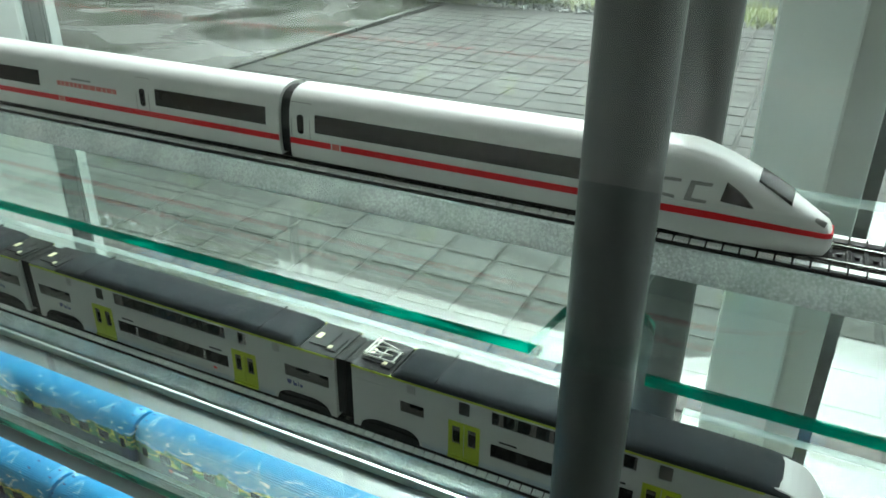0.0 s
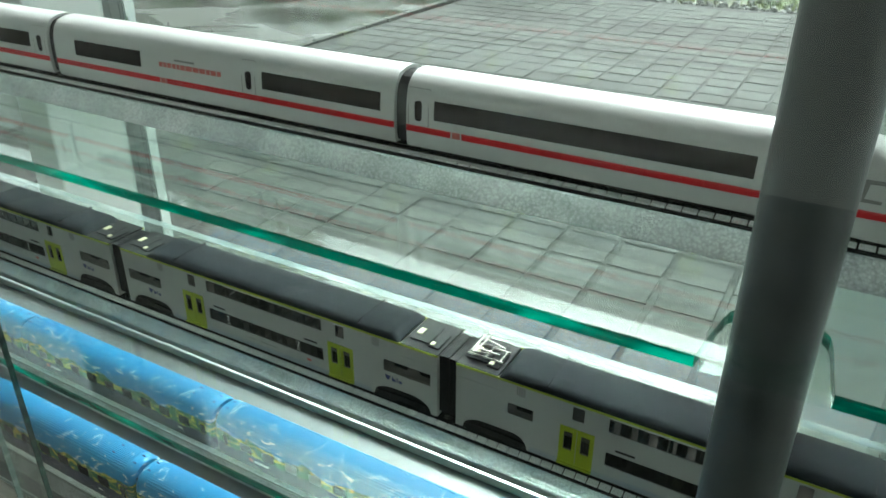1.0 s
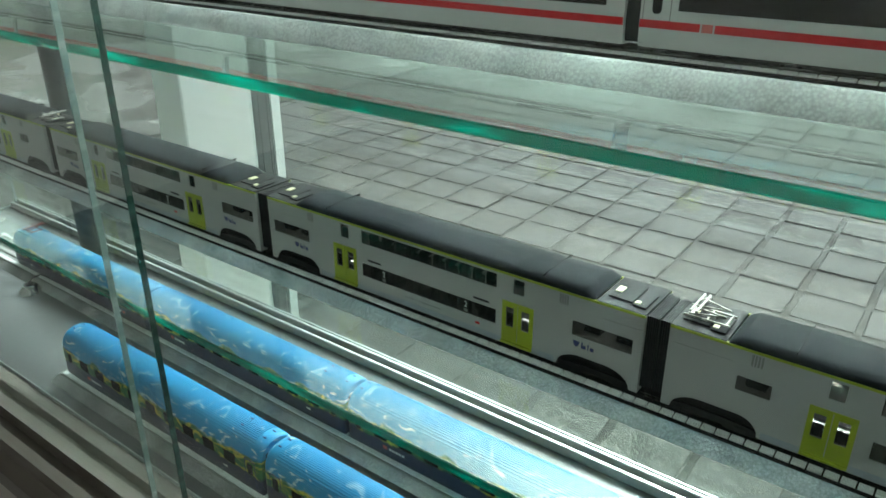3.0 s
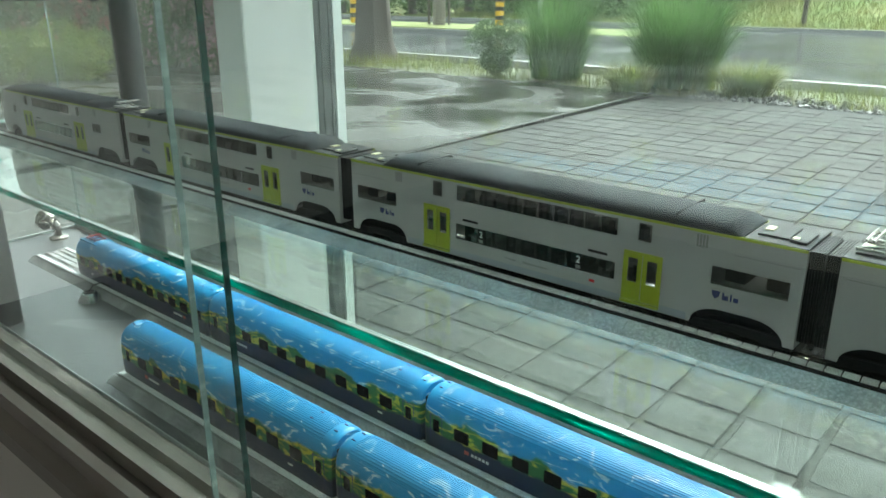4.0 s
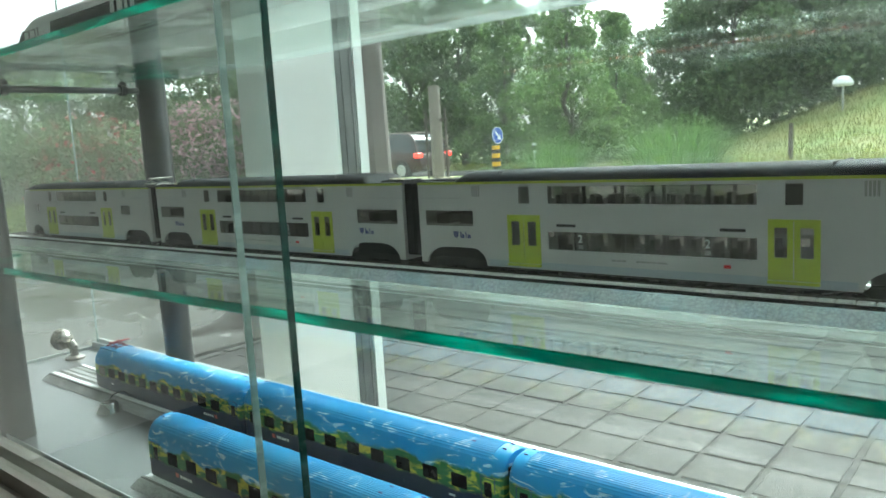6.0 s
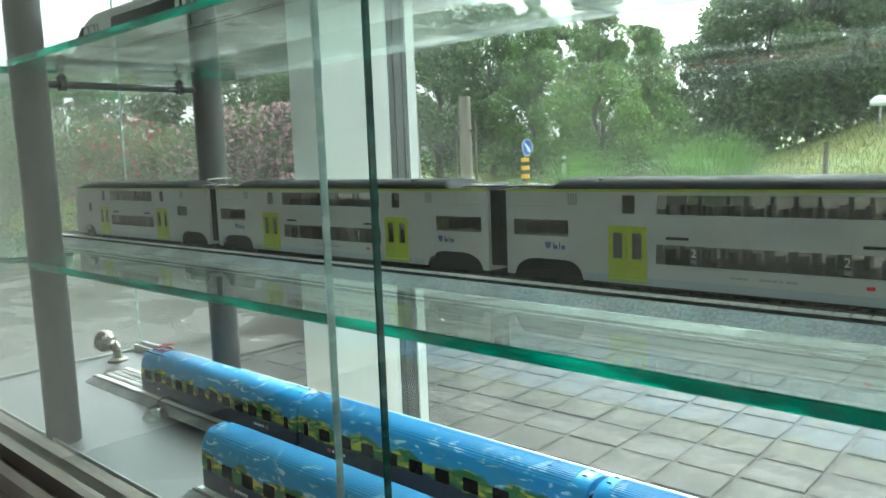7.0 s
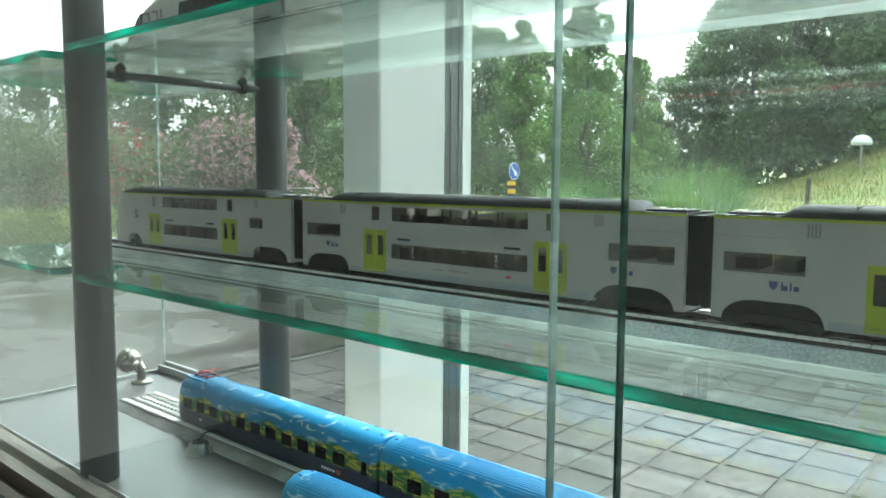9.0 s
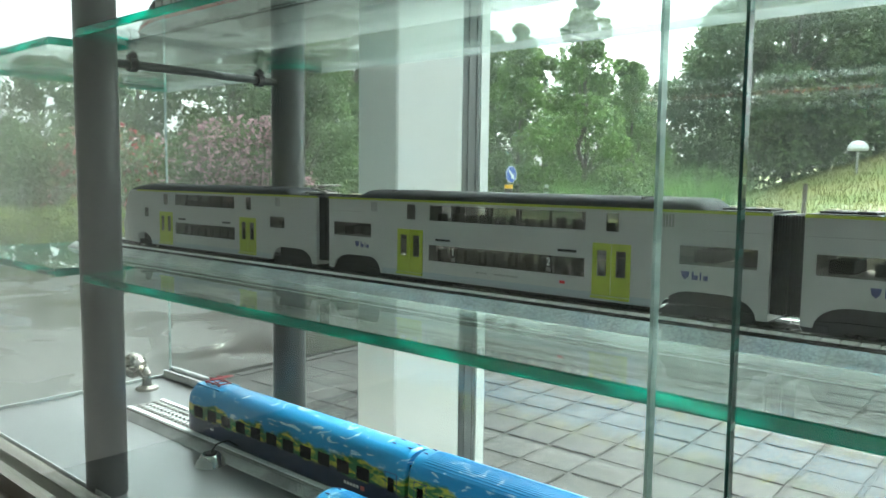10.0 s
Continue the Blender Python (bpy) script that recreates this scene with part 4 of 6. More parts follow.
    # doors
    for d0, d1 in doors:
        bm = bmesh.new()
        mid = (d0 + d1) / 2
        hw = [o for o in dwin if d0 < o[0] < d1]
        for s in (-1, 1):
            ya, yb = sorted((s * (HALF + 0.0004), s * (HALF + 0.00005)))
            wall_grid(bm, hw + [(mid - 0.0002, mid + 0.0002, 0.0150, 0.0375)], d0, d1, 0.0142, 0.0385, ya, yb)
        dr = part("door", bm, M_BLIME, root, "lime green double door")
        for o in hw:
            bm = bmesh.new()
            for s in (-1, 1):
                ya, yb = sorted((s * (HALF + 0.0001), s * (HALF - 0.0003)))
                quad_box(bm, o[0], o[1], ya, yb, o[2], o[3])
            part("door_window", bm, M_DARKGLASS, dr)
        bm = bmesh.new()
        for s in (-1, 1):
            ya, yb = sorted((s * (HALF + 0.0016), s * HALF))
            quad_box(bm, d0, d1, ya, yb, 0.0128, 0.0140)
        part("step", bm, M_BLIME, dr, "lime step edge")
    # destination displays and printed marks
    bm = bmesh.new()
    for s in (-1, 1):
        ya, yb = sorted((s * (HALF + 0.0001), s * (HALF - 0.0003)))
        for u in (lower[0] + 0.005, lower[1] - 0.015):
            quad_box(bm, u, u + 0.0105, ya, yb, 0.0330, 0.0343)
    part("display", bm, M_BLACK, root, "black display strip")
    if not end:
        bm = bmesh.new()
        for s in (-1, 1):
            ya, yb = sorted((s * (HALF + 0.0001), s * (HALF - 0.0003)))
            for u in (0.0300, L - 0.0430):
                e, zb = 1.3, 0.0254
                prism(bm, [(u, zb + 0.0028 * e), (u + 0.0030 * e, zb + 0.0028 * e), (u + 0.0026 * e, zb + 0.0010 * e), (u + 0.0015 * e, zb), (u + 0.0004 * e, zb + 0.0010 * e)], "y", ya, yb)
                for e0, e1, h in ((0.0038, 0.0044, 0.0028), (0.00445, 0.0058, 0.0017), (0.0065, 0.0070, 0.0028), (0.0076, 0.0092, 0.0017)):
                    quad_box(bm, u + e0 * e, u + e1 * e, ya, yb, zb + 0.0002, zb + h * e)
        part("emblem", bm, M_NAVY, root, "small navy emblem")
        bm = bmesh.new()
        for s in (-1, 1):
            ya, yb = sorted((s * (HALF + 0.0001), s * (HALF - 0.0003)))
            quad_box(bm, lower[1] - 0.0135, lower[1] - 0.0105, ya, yb, 0.0176, 0.0190)
        part("red_mark", bm, M_RED, root)
        for text, u in ((x[0], lower[0] + 0.0165), (x[1], lower[1] - 0.0215)):
            words("class_number", text, 0.0052, M_WHITEPRINT, root, pose(u, -HALF - 0.0001, 0.0258, 90, 0, 0))
        bm = bmesh.new()
        for u in (lower[0] + 0.0165, lower[1] - 0.0215):
            quad_box(bm, u, u + 0.0026, -HALF - 0.0001, -HALF + 0.0001, 0.0228, 0.0246)
        part("pictogram", bm, M_GREYPRINT, root)
        bm = bmesh.new()
        rng = random.Random(3)
        for u0, n in ((lower[0] + 0.034, 3), (lower[0] + 0.046, 6)):
            for k in range(n):
                quad_box(bm, u0 + k * 0.0026, u0 + k * 0.0026 + 0.0016 + rng.random() * 0.0008, -HALF - 0.0001, -HALF + 0.0001, 0.0177, 0.0186)
        part("lettering_bar", bm, M_GREYPRINT, root, "tiny grey lettering")
    # running gear and gangway
    bogie(root, 0.0290)
    bogie(root, 0.2290 if end else L - 0.0290, 0.022 if end else 0.030)
    bm = bmesh.new()
    for e in (0,) if end else (0, 1):
        for k in range(5):
            u = 0.0010 + k * 0.0011
            u = u if e == 0 else L - u - 0.0008
            quad_box(bm, u, u + 0.0008, -0.0135, 0.0135, 0.0145, 0.0545)
        u0, u1 = (0.0004, 0.0063) if e == 0 else (L - 0.0063, L - 0.0004)
        quad_box(bm, u0, u1, -0.0128, 0.0128, 0.0150, 0.0540)
    part("gangway", bm, M_BLACK, root, "black folded gangway bellows")
    bm = bmesh.new()
    quad_box(bm, 0.06, (0.205 if end else L - 0.06), -0.0125, 0.0125, 0.0100, 0.0116)
    part("underframe", bm, M_BLACK, root)
    if end:
        bm = bmesh.new()
        prism(bm, [(-0.0085, 0.0330), (0.0085, 0.0330), (0.0100, 0.0440), (-0.0100, 0.0440)], "x", 0.2655, 0.2676)
        part("windscreen", bm, M_ICEWIN, root, "black windscreen")
        part_pantograph(root, 0.019, 0.0560, M_PANTO, 0.9)
    return root


def part_pantograph(parent, u, z, material, k):
    """Folded pantograph: base frame, two arms, head."""
    bm = bmesh.new()
    for s in (-1, 1):
        tube(bm, (u - 0.012 * k, s * 0.006 * k, z + 0.001), (u + 0.012 * k, s * 0.006 * k, z + 0.001), 0.0006, seg=6)
        tube(bm, (u - 0.010 * k, s * 0.005 * k, z + 0.0015), (u + 0.009 * k, s * 0.004 * k, z + 0.0042), 0.0005, seg=6)
        tube(bm, (u + 0.009 * k, s * 0.004 * k, z + 0.0042), (u - 0.006 * k, s * 0.006 * k, z + 0.0058), 0.0005, seg=6)
        tube(bm, (u - 0.008 * k, s * 0.003 * k, z + 0.0058), (u - 0.004 * k, s * 0.010 * k, z + 0.0052), 0.0005, seg=6)
    for d in (-0.0075, -0.0045):
        tube(bm, (u + d * k, -0.011 * k, z + 0.0060), (u + d * k, 0.011 * k, z + 0.0060), 0.0006, seg=6)
    for d in (-0.010, 0.0, 0.010):
        tube(bm, (u + d * k, -0.006 * k, z + 0.001), (u + d * k, 0.006 * k, z + 0.001), 0.0006, seg=6)
        for s in (-1, 1):
            tube(bm, (u + d * k, s * 0.006 * k, z - 0.0008), (u + d * k, s * 0.006 * k, z + 0.001), 0.0009, seg=8)
    part("pantograph", bm, material, parent, "folded roof pantograph")


PITCH, JOINT = 0.2795, -0.466
TY, TZ = 0.328, SHELF1
deck_coach(PITCH, "22", False, pose(JOINT, TY, TZ), "silver-grey double-deck model coach with lime green doors on the glass shelf")
deck_coach(PITCH, "12", False, pose(JOINT - PITCH, TY, TZ), "silver-grey double-deck model coach with lime doors and first-class section")
deck_coach(0.270, "", True, pose(JOINT + PITCH, TY, TZ), "silver-grey double-deck model end coach with pantograph and cab")
deck_coach(0.270, "", True, pose(JOINT - PITCH, TY, TZ, 0, 0, 180), "silver-grey double-deck model end coach with cab, end of train")

# ---------------------------------------------------------------- white express train
IH = 0.0160
ISEC = [(-0.94, 0.0172), (-0.985, 0.0200), (-1.0, 0.0260), (-0.985, 0.0360), (-0.935, 0.0428), (-0.81, 0.0483), (-0.59, 0.0517), (-0.28, 0.0534), (0.0, 0.0538)]
ISEC = ISEC + [(-y, z) for y, z in reversed(ISEC[:-1])]


def side_half(z):
    """Half width of the express body at a height."""
    pts = [(z0, -y) for y, z0 in ISEC[:9]]
    for (za, ya), (zb, yb) in zip(pts, pts[1:]):
        if za <= z <= zb:
            return IH * (ya + (yb - ya) * (z - za) / (zb - za))
    return IH


def side_panel(bm, u0, u1, z0, z1, out=0.0002, steps=3):
    """A thin panel that follows the body's side, on both sides."""
    for s in (-1, 1):
        rings = []
        for k in range(steps + 1):
            z = z0 + (z1 - z0) * k / steps
            h = side_half(z)
            rings.append([(u0, s * (h + out), z), (u1, s * (h + out), z), (u1, s * (h - 0.0006), z), (u0, s * (h - 0.0006), z)])
        loft(bm, rings)


def nose_top(k):
    """Roof height along the power car's nose, k from 0 to 1."""
    return 0.0538 - 0.0268 * max(0, (k - 0.34) / 0.66) ** 1.4


def express_car(length, head, m, windows, doors, label, extra=0):
    root = base("express_train_car", m, label, "model train", group="white express train")
    L = length
    bm = bmesh.new()
    rings = []
    if head:
        stations = [(0.0035, 0)] + [(L - 0.088 + 0.088 * k / 22, k / 22) for k in range(23)]
    else:
        stations = [(0.0035, 0), (L - 0.0035, 0)]
    for u, k in stations:
        top = nose_top(k)
        low = 0.0172 - 0.0030 * k
        w = 1 - 0.55 * max(0, (k - 0.30) / 0.70) ** 2.6
        ring = []
        for y, z in ISEC:
            f = (z - 0.0172) / 0.0366
            ring.append((u, y * IH * w, low + f * (top - low)))
        rings.append(ring)
    if head:
        for du, w, t0 in ((0.0012, 0.36, 0.0250), (0.0021, 0.24, 0.0228), (0.0026, 0.10, 0.0205)):
            rings.append([(L + du, y * IH * w, 0.0142 + du + (z - 0.0172) / 0.0366 * (t0 - 0.0142 - du)) for y, z in ISEC])
    loft(bm, rings)
    body = part("body", bm, M_WHITE, root, "glossy white body", smooth=True)
    for w0, w1 in windows:
        bm = bmesh.new()
        side_panel(bm, w0, w1, 0.0326, 0.0420)
        part("window", bm, M_ICEWIN, root, "brown-black window band")
    RZ0, RZ1 = 0.0252, 0.0284
    end = L - (0.052 if head else 0.0037)
    bm = bmesh.new()
    cuts = [0.0037, 0.0290, 0.0350, end] if extra == 0 else [0.0037, 0.1000, 0.1055, end]
    side_panel(bm, cuts[0], cuts[1], RZ0, RZ1, 0.00025, 1)
    side_panel(bm, cuts[2], cuts[3], RZ0, RZ1, 0.00025, 1)
    part("stripe", bm, M_RED, root, "red stripe")
    bm = bmesh.new()
    side_panel(bm, cuts[1] + 0.0008, cuts[2] - 0.0008, RZ0, RZ1, 0.00025, 1)
    part("emblem", bm, M_REDPRINT, root, "small pale red emblem")
    if head:
        # stripe wraps round the nose, dipping a little
        bm = bmesh.new()
        rows = []
        for k in range(24):
            t = k / 23
            u = L - 0.052 + 0.0538 * t
            kk = max(0, (u - (L - 0.088)) / 0.088)
            w = (1 - 0.55 * max(0, (min(kk, 1) - 0.30) / 0.70) ** 2.6) if kk < 1 else 0.45 - 0.15 * (kk - 1) / 0.02
            zc = 0.0268 - 0.0042 * t ** 2.0
            rows.append((u, w, zc))
        for s in (-1, 1):
            rings = []
            for u, w, zc in rows:
                h = IH * w + 0.00035
                d = 0.0016 - 0.0006 * (u - rows[0][0]) / 0.054
                rings.append([(u, s * h, zc - d), (u, s * h, zc + d), (u, s * (h - 0.0010), zc + d), (u, s * (h - 0.0010), zc - d)])
            loft(bm, rings)
        u = L + 0.0019
        quad_box(bm, u - 0.0010, u + 0.0004, -IH * 0.31, IH * 0.31, 0.0216, 0.0236)
        part("nose_stripe", bm, M_RED, root, "red stripe round the nose")
        # side cab window, windscreen and lamp
        bm = bmesh.new()
        for s in (-1, 1):
            ya, yb = sorted((s * (IH * 0.985), s * (IH * 0.985 - 0.0035)))
            prism(bm, [(L - 0.0420, 0.0335), (L - 0.0290, 0.0325), (L - 0.0340, 0.0375), (L - 0.0405, 0.0415)], "y", ya, yb)
        part("cab_window", bm, M_ICEWIN, root, "black cab side window")
        bm = bmesh.new()

        def top_at(u):
            return nose_top((u - (L - 0.088)) / 0.088)
        n = [L - 0.0290, L - 0.0240, L - 0.0190, L - 0.0150]
        rings = [[(u, y, top_at(u) + 0.0004 - (abs(y) / IH) ** 2 * 0.0045) for y in (-0.0085, -0.0045, 0.0, 0.0045, 0.0085)] +
                 [(u, y, top_at(u) - 0.006) for y in (0.0085, 0.0, -0.0085)] for u in n]
        loft(bm, rings)
        part("windscreen", bm, M_ICEWIN, root, "dark windscreen")
        bm = bmesh.new()
        for s in (-1, 1):
            tube(bm, (L - 0.0055, s * 0.0055, 0.0285), (L - 0.0012, s * 0.0058, 0.0272), 0.0013, seg=12)
        part("headlamp", bm, M_GREYPRINT, root, "small headlamp")
        bm = bmesh.new()
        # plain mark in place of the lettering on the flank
        for s in (-1, 1):
            ya, yb = sorted((s * (IH * 0.99 + 0.0002), s * (IH * 0.95)))
            prism(bm, [(L - 0.0760, 0.0315), (L - 0.0735, 0.0315), (L - 0.0715, 0.0405), (L - 0.0740, 0.0405)], "y", ya, yb)
            prism(bm, [(L - 0.0695, 0.0325), (L - 0.0605, 0.0315), (L - 0.0603, 0.0330), (L - 0.0670, 0.0335), (L - 0.0660, 0.0390), (L - 0.0585, 0.0392), (L - 0.0583, 0.0405), (L - 0.0675, 0.0403)], "y", ya, yb)
            prism(bm, [(L - 0.0565, 0.0315), (L - 0.0475, 0.0315), (L - 0.0472, 0.0328), (L - 0.0535, 0.0330), (L - 0.0525, 0.0390), (L - 0.0460, 0.0392), (L - 0.0455, 0.0405), (L - 0.0545, 0.0405)], "y", ya, yb)
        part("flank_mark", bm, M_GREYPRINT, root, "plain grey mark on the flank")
    for d0, d1 in doors:
        bm = bmesh.new()
        for s in (-1, 1):
            for u0, u1, z0, z1 in ((d0, d0 + 0.0004, 0.0185, 0.0470), (d1 - 0.0004, d1, 0.0185, 0.0470), (d0, d1, 0.0467, 0.0470)):
                rings = []
                for k in range(4):
                    z = z0 + (z1 - z0) * k / 3
                    h = side_half(z)
                    rings.append([(u0, s * (h + 0.00012), z), (u1, s * (h + 0.00012), z), (u1, s * (h - 0.0004), z), (u0, s * (h - 0.0004), z)])
                loft(bm, rings)
        dr = part("door", bm, M_GREYPRINT, root, "door with grey outline")
        bm = bmesh.new()
        mid = (d0 + d1) / 2
        oval = rounded(mid - 0.0020, mid + 0.0020, 0.0308, 0.0410, 0.0018, 4)
        for s in (-1, 1):
            ya, yb = sorted((s * (IH * 0.985 + 0.0002), s * (IH * 0.95)))
            prism(bm, oval, "y", ya, yb)
        part("door_window", bm, M_ICEWIN, dr, "oval door window")
    if extra:
        bm = bmesh.new()
        rng = random.Random(4)
        for s in (-1, 1):
            ya, yb = sorted((s * (IH * 0.985 + 0.0002), s * (IH * 0.95)))
            u = 0.1010
            while u < 0.1500:
                w = 0.0022 + rng.random() * 0.003
                quad_box(bm, u, u + w, ya, yb, 0.0350, 0.0378)
                u += w + 0.0008
        part("lettering_bar", bm, M_REDPRINT, root, "pale red lettering bars")
        bm = bmesh.new()
        for s in (-1, 1):
            ya, yb = sorted((s * (IH * 0.975 + 0.0002), s * (IH * 0.93)))
            for k, z in enumerate((0.0395, 0.0325)):
                quad_box(bm, 0.114, 0.130, ya, yb, z, z + 0.0010)
        part("small_print", bm, M_GREYPRINT, root)
        bm = bmesh.new()
        for k in range(5):
            tube(bm, (0.06 + 0.018 * k, 0, 0.0554), (0.06 + 0.018 * k, 0, 0.0575), 0.0006, seg=6)
        part("roof_peg", bm, M_GREYPRINT, root)
    bogie(root, 0.0360, 0.026, 0.0046, 0.0110, 0.0140, 0.0062)
    bogie(root, L - (0.058 if head else 0.0360), 0.026, 0.0046, 0.0110, 0.0140, 0.0062)
    bm = bmesh.new()
    if head:
        prism(bm, [(L - 0.030, 0.0160), (L - 0.004, 0.0150), (L - 0.002, 0.0143), (L - 0.004, 0.0140), (L - 0.028, 0.0146)], "y", -0.0065, 0.0065)
    quad_box(bm, 0.07, L - 0.095, -0.0125, 0.0125, 0.0154, 0.0180)
    part("underframe", bm, M_SLEEPER, root)
    bm = bmesh.new()
    rings = [[(u, y * IH * 0.86, 0.0185 + (z - 0.0172) * 0.92) for y, z in ISEC] for u in (0.0, 0.0036)]
    loft(bm, rings)
    if not head:
        rings = [[(u, y * IH * 0.86, 0.0185 + (z - 0.0172) * 0.92) for y, z in ISEC] for u in (L - 0.0036, L)]
        loft(bm, rings)
    part("gangway", bm, M_BLACK, root, "black gangway")
    return root


EY, EZ, EP = 0.327, SHELF2, 0.272
express_car(0.2625, True, pose(-0.2140, EY, EZ), [(0.0195, 0.1690)], [(0.0045, 0.0165)], "white high-speed model power car with red stripe, nose out")
express_car(EP, False, pose(-0.2140 - EP, EY, EZ), [(0.0245, 0.0850), (0.1815, 0.2600)], [(0.1665, 0.1765)],
            "white high-speed model coach with red stripe and red lettering", extra=1)
express_car(EP, False, pose(-0.2140 - 2 * EP, EY, EZ), [(0.0195, 0.2500)], [(0.0045, 0.0165), (0.2540, 0.2660)],
            "white high-speed model coach with red stripe and long window band")
express_car(0.230, True, pose(-0.2140 - 2 * EP, EY, EZ, 0, 0, 180), [(0.0195, 0.1300)], [(0.0045, 0.0165)], "white high-speed model power car with red stripe, end of train")


# ---------------------------------------------------------------- blue painted trains
BH = 0.0165


def blue_coach(length, m, cab, label):
    root = base("painted_coach", m, label, "model train", group="blue painted trains")
    L = length
    a, b = 0.0016, L - 0.0016
    side = [(-0.97, 0.0095), (-1.0, 0.0130), (-1.0, 0.0300), (-0.985, 0.0360), (-0.95, 0.0405)]
    arch = [(-0.95, 0.0405), (-0.88, 0.0440), (-0.74, 0.0475), (-0.55, 0.0500), (-0.30, 0.0515), (0.0, 0.0520)]
    arch = arch + [(-y, z) for y, z in reversed(arch[:-1])]
    full = side[:-1] + arch + [(-y, z) for y, z in reversed(side[:-1])]
    bm = bmesh.new()
    rings = []
    stations = [(a, 0.93, 0.0015), (a + 0.0012, 0.985, 0.0004), (a + 0.003, 1, 0), (b - 0.003, 1, 0), (b - 0.0012, 0.985, 0.0004), (b, 0.93, 0.0015)]
    if cab:
        stations = stations[:3] + [(b - 0.016, 1, 0), (b - 0.010, 0.99, 0.0006), (b - 0.005, 0.95, 0.002), (b - 0.0015, 0.88, 0.004), (b, 0.80, 0.0065)]
    for u, w, dz in stations:
        rings.append([(u, y * BH * w, z - (dz if z > 0.03 else 0)) for y, z in full])
    loft(bm, rings)
    part("body", bm, M_SCENIC, root, "body painted with blue sky and green-yellow hills", smooth=True)
    # ribbed roof
    bm = bmesh.new()
    if cab:
        pass
    else:
        n = 19
        for i in range(n):
            t = -0.80 + 1.60 * i / (n - 1)
            for (y0, z0), (y1, z1) in zip(arch, arch[1:]):
                if y0 <= t <= y1:
                    z = z0 + (z1 - z0) * (t - y0) / (y1 - y0)
            y = t * BH
            prism(bm, [(y - 0.0004, z - 0.0003), (y - 0.00018, z + 0.00034), (y + 0.00018, z + 0.00034), (y + 0.0004, z - 0.0003)], "x", a + 0.010, b - 0.010)
        part("roof_rib", bm, M_BLUEROOF, root, "sky blue roof ribs")
    bm = bmesh.new()
    for u in ((b - 0.030,) if not cab else (a + 0.020,)) + (a + 0.006, b - 0.006) if not cab else (a + 0.020, a + 0.005):
        for s in (-1, 1):
            quad_box(bm, u - 0.0014, u + 0.0014, s * 0.0045 - 0.0004, s * 0.0045 + 0.0004, 0.0506, 0.0522)
    part("roof_vent", bm, M_NAVY, root, "small dark roof vents")
    # windows
    n = 9 if not cab else 11
    u = 0.036 if not cab else 0.040
    step = (L - 2 * u) / (n - 1) if not cab else (L - 0.062) / (n - 1)
    for i in range(n):
        c = u + i * step
        bm = bmesh.new()
        for s in (-1, 1):
            ya, yb = sorted((s * (BH + 0.00015), s * (BH - 0.0006)))
            prism(bm, rounded(c - 0.0064, c + 0.0064, 0.0238, 0.0330, 0.0008, 2), "y", ya, yb)
        part("window", bm, M_ICEWIN, root, "brown-black window")
    for c in ((0.0130, L - 0.0130) if not cab else (0.0130,)):
        bm = bmesh.new()
        for s in (-1, 1):
            ya, yb = sorted((s * (BH + 0.0001), s * (BH - 0.0004)))
            for u0, u1, z0, z1 in ((c - 0.0055, c - 0.0051, 0.0135, 0.0365), (c + 0.0051, c + 0.0055, 0.0135, 0.0365), (c - 0.0055, c + 0.0055, 0.0362, 0.0365)):
                quad_box(bm, u0, u1, ya, yb, z0, z1)
        dr = part("door", bm, M_NAVY, root, "door outlined in dark blue")
        bm = bmesh.new()
        for s in (-1, 1):
            ya, yb = sorted((s * (BH + 0.00015), s * (BH - 0.0006)))
            prism(bm, rounded(c - 0.0028, c + 0.0028, 0.0235, 0.0330, 0.0008, 2), "y", ya, yb)
        part("door_window", bm, M_ICEWIN, dr)
    bm = bmesh.new()
    for s in (-1, 1):
        ya, yb = sorted((s * (BH + 0.00012), s * (BH - 0.0004)))
        for k in range(5):
            quad_box(bm, 0.0445 + k * 0.0032, 0.0468 + k * 0.0032, ya, yb, 0.0168, 0.0190)
        quad_box(bm, L - 0.045, L - 0.040, ya, yb, 0.0165, 0.0180)
    part("lettering_bar", bm, M_WHITEPRINT, root, "small white lettering bars")
    bm = bmesh.new()
    for s in (-1, 1):
        ya, yb = sorted((s * (BH + 0.00012), s * (BH - 0.0004)))
        quad_box(bm, 0.0385, 0.0425, ya, yb, 0.0165, 0.0195)
    part("emblem", bm, M_REDPRINT, root, "small red emblem")
    bogie(root, 0.040, 0.028, 0.0048, 0.0100, 0.0120)
    bogie(root, L - 0.040, 0.028, 0.0048, 0.0100, 0.0120)
    bm = bmesh.new()
    quad_box(bm, 0.075, L - 0.075, -0.0135, 0.0135, 0.0085, 0.0105, 0.0006)
    for k, uu in enumerate((0.085, 0.120, 0.150)):
        quad_box(bm, uu, uu + 0.022, -0.0145, 0.0145, 0.0088, 0.0125, 0.0006)
    part("underframe", bm, M_BLACK, root)
    bm = bmesh.new()
    quad_box(bm, 0.0, 0.0018, -0.0100, 0.0100, 0.014, 0.0430)
    if not cab:
        quad_box(bm, L - 0.0018, L, -0.0100, 0.0100, 0.014, 0.0430)
    part("gangway", bm, M_BLACK, root)
    bm = bmesh.new()
    for e, d in ((0.001, -1), (L - 0.001, 1)):
        for s in (-1, 1):
            if d > 0 and not cab:
                continue
            if d > 0:
                tube(bm, (e - 0.003, s * 0.0085, 0.0135), (e + 0.0035, s * 0.0085, 0.0135), 0.0011, seg=10)
                tube(bm, (e + 0.0035, s * 0.0085, 0.0135), (e + 0.0045, s * 0.0085, 0.0135), 0.0024, seg=14)
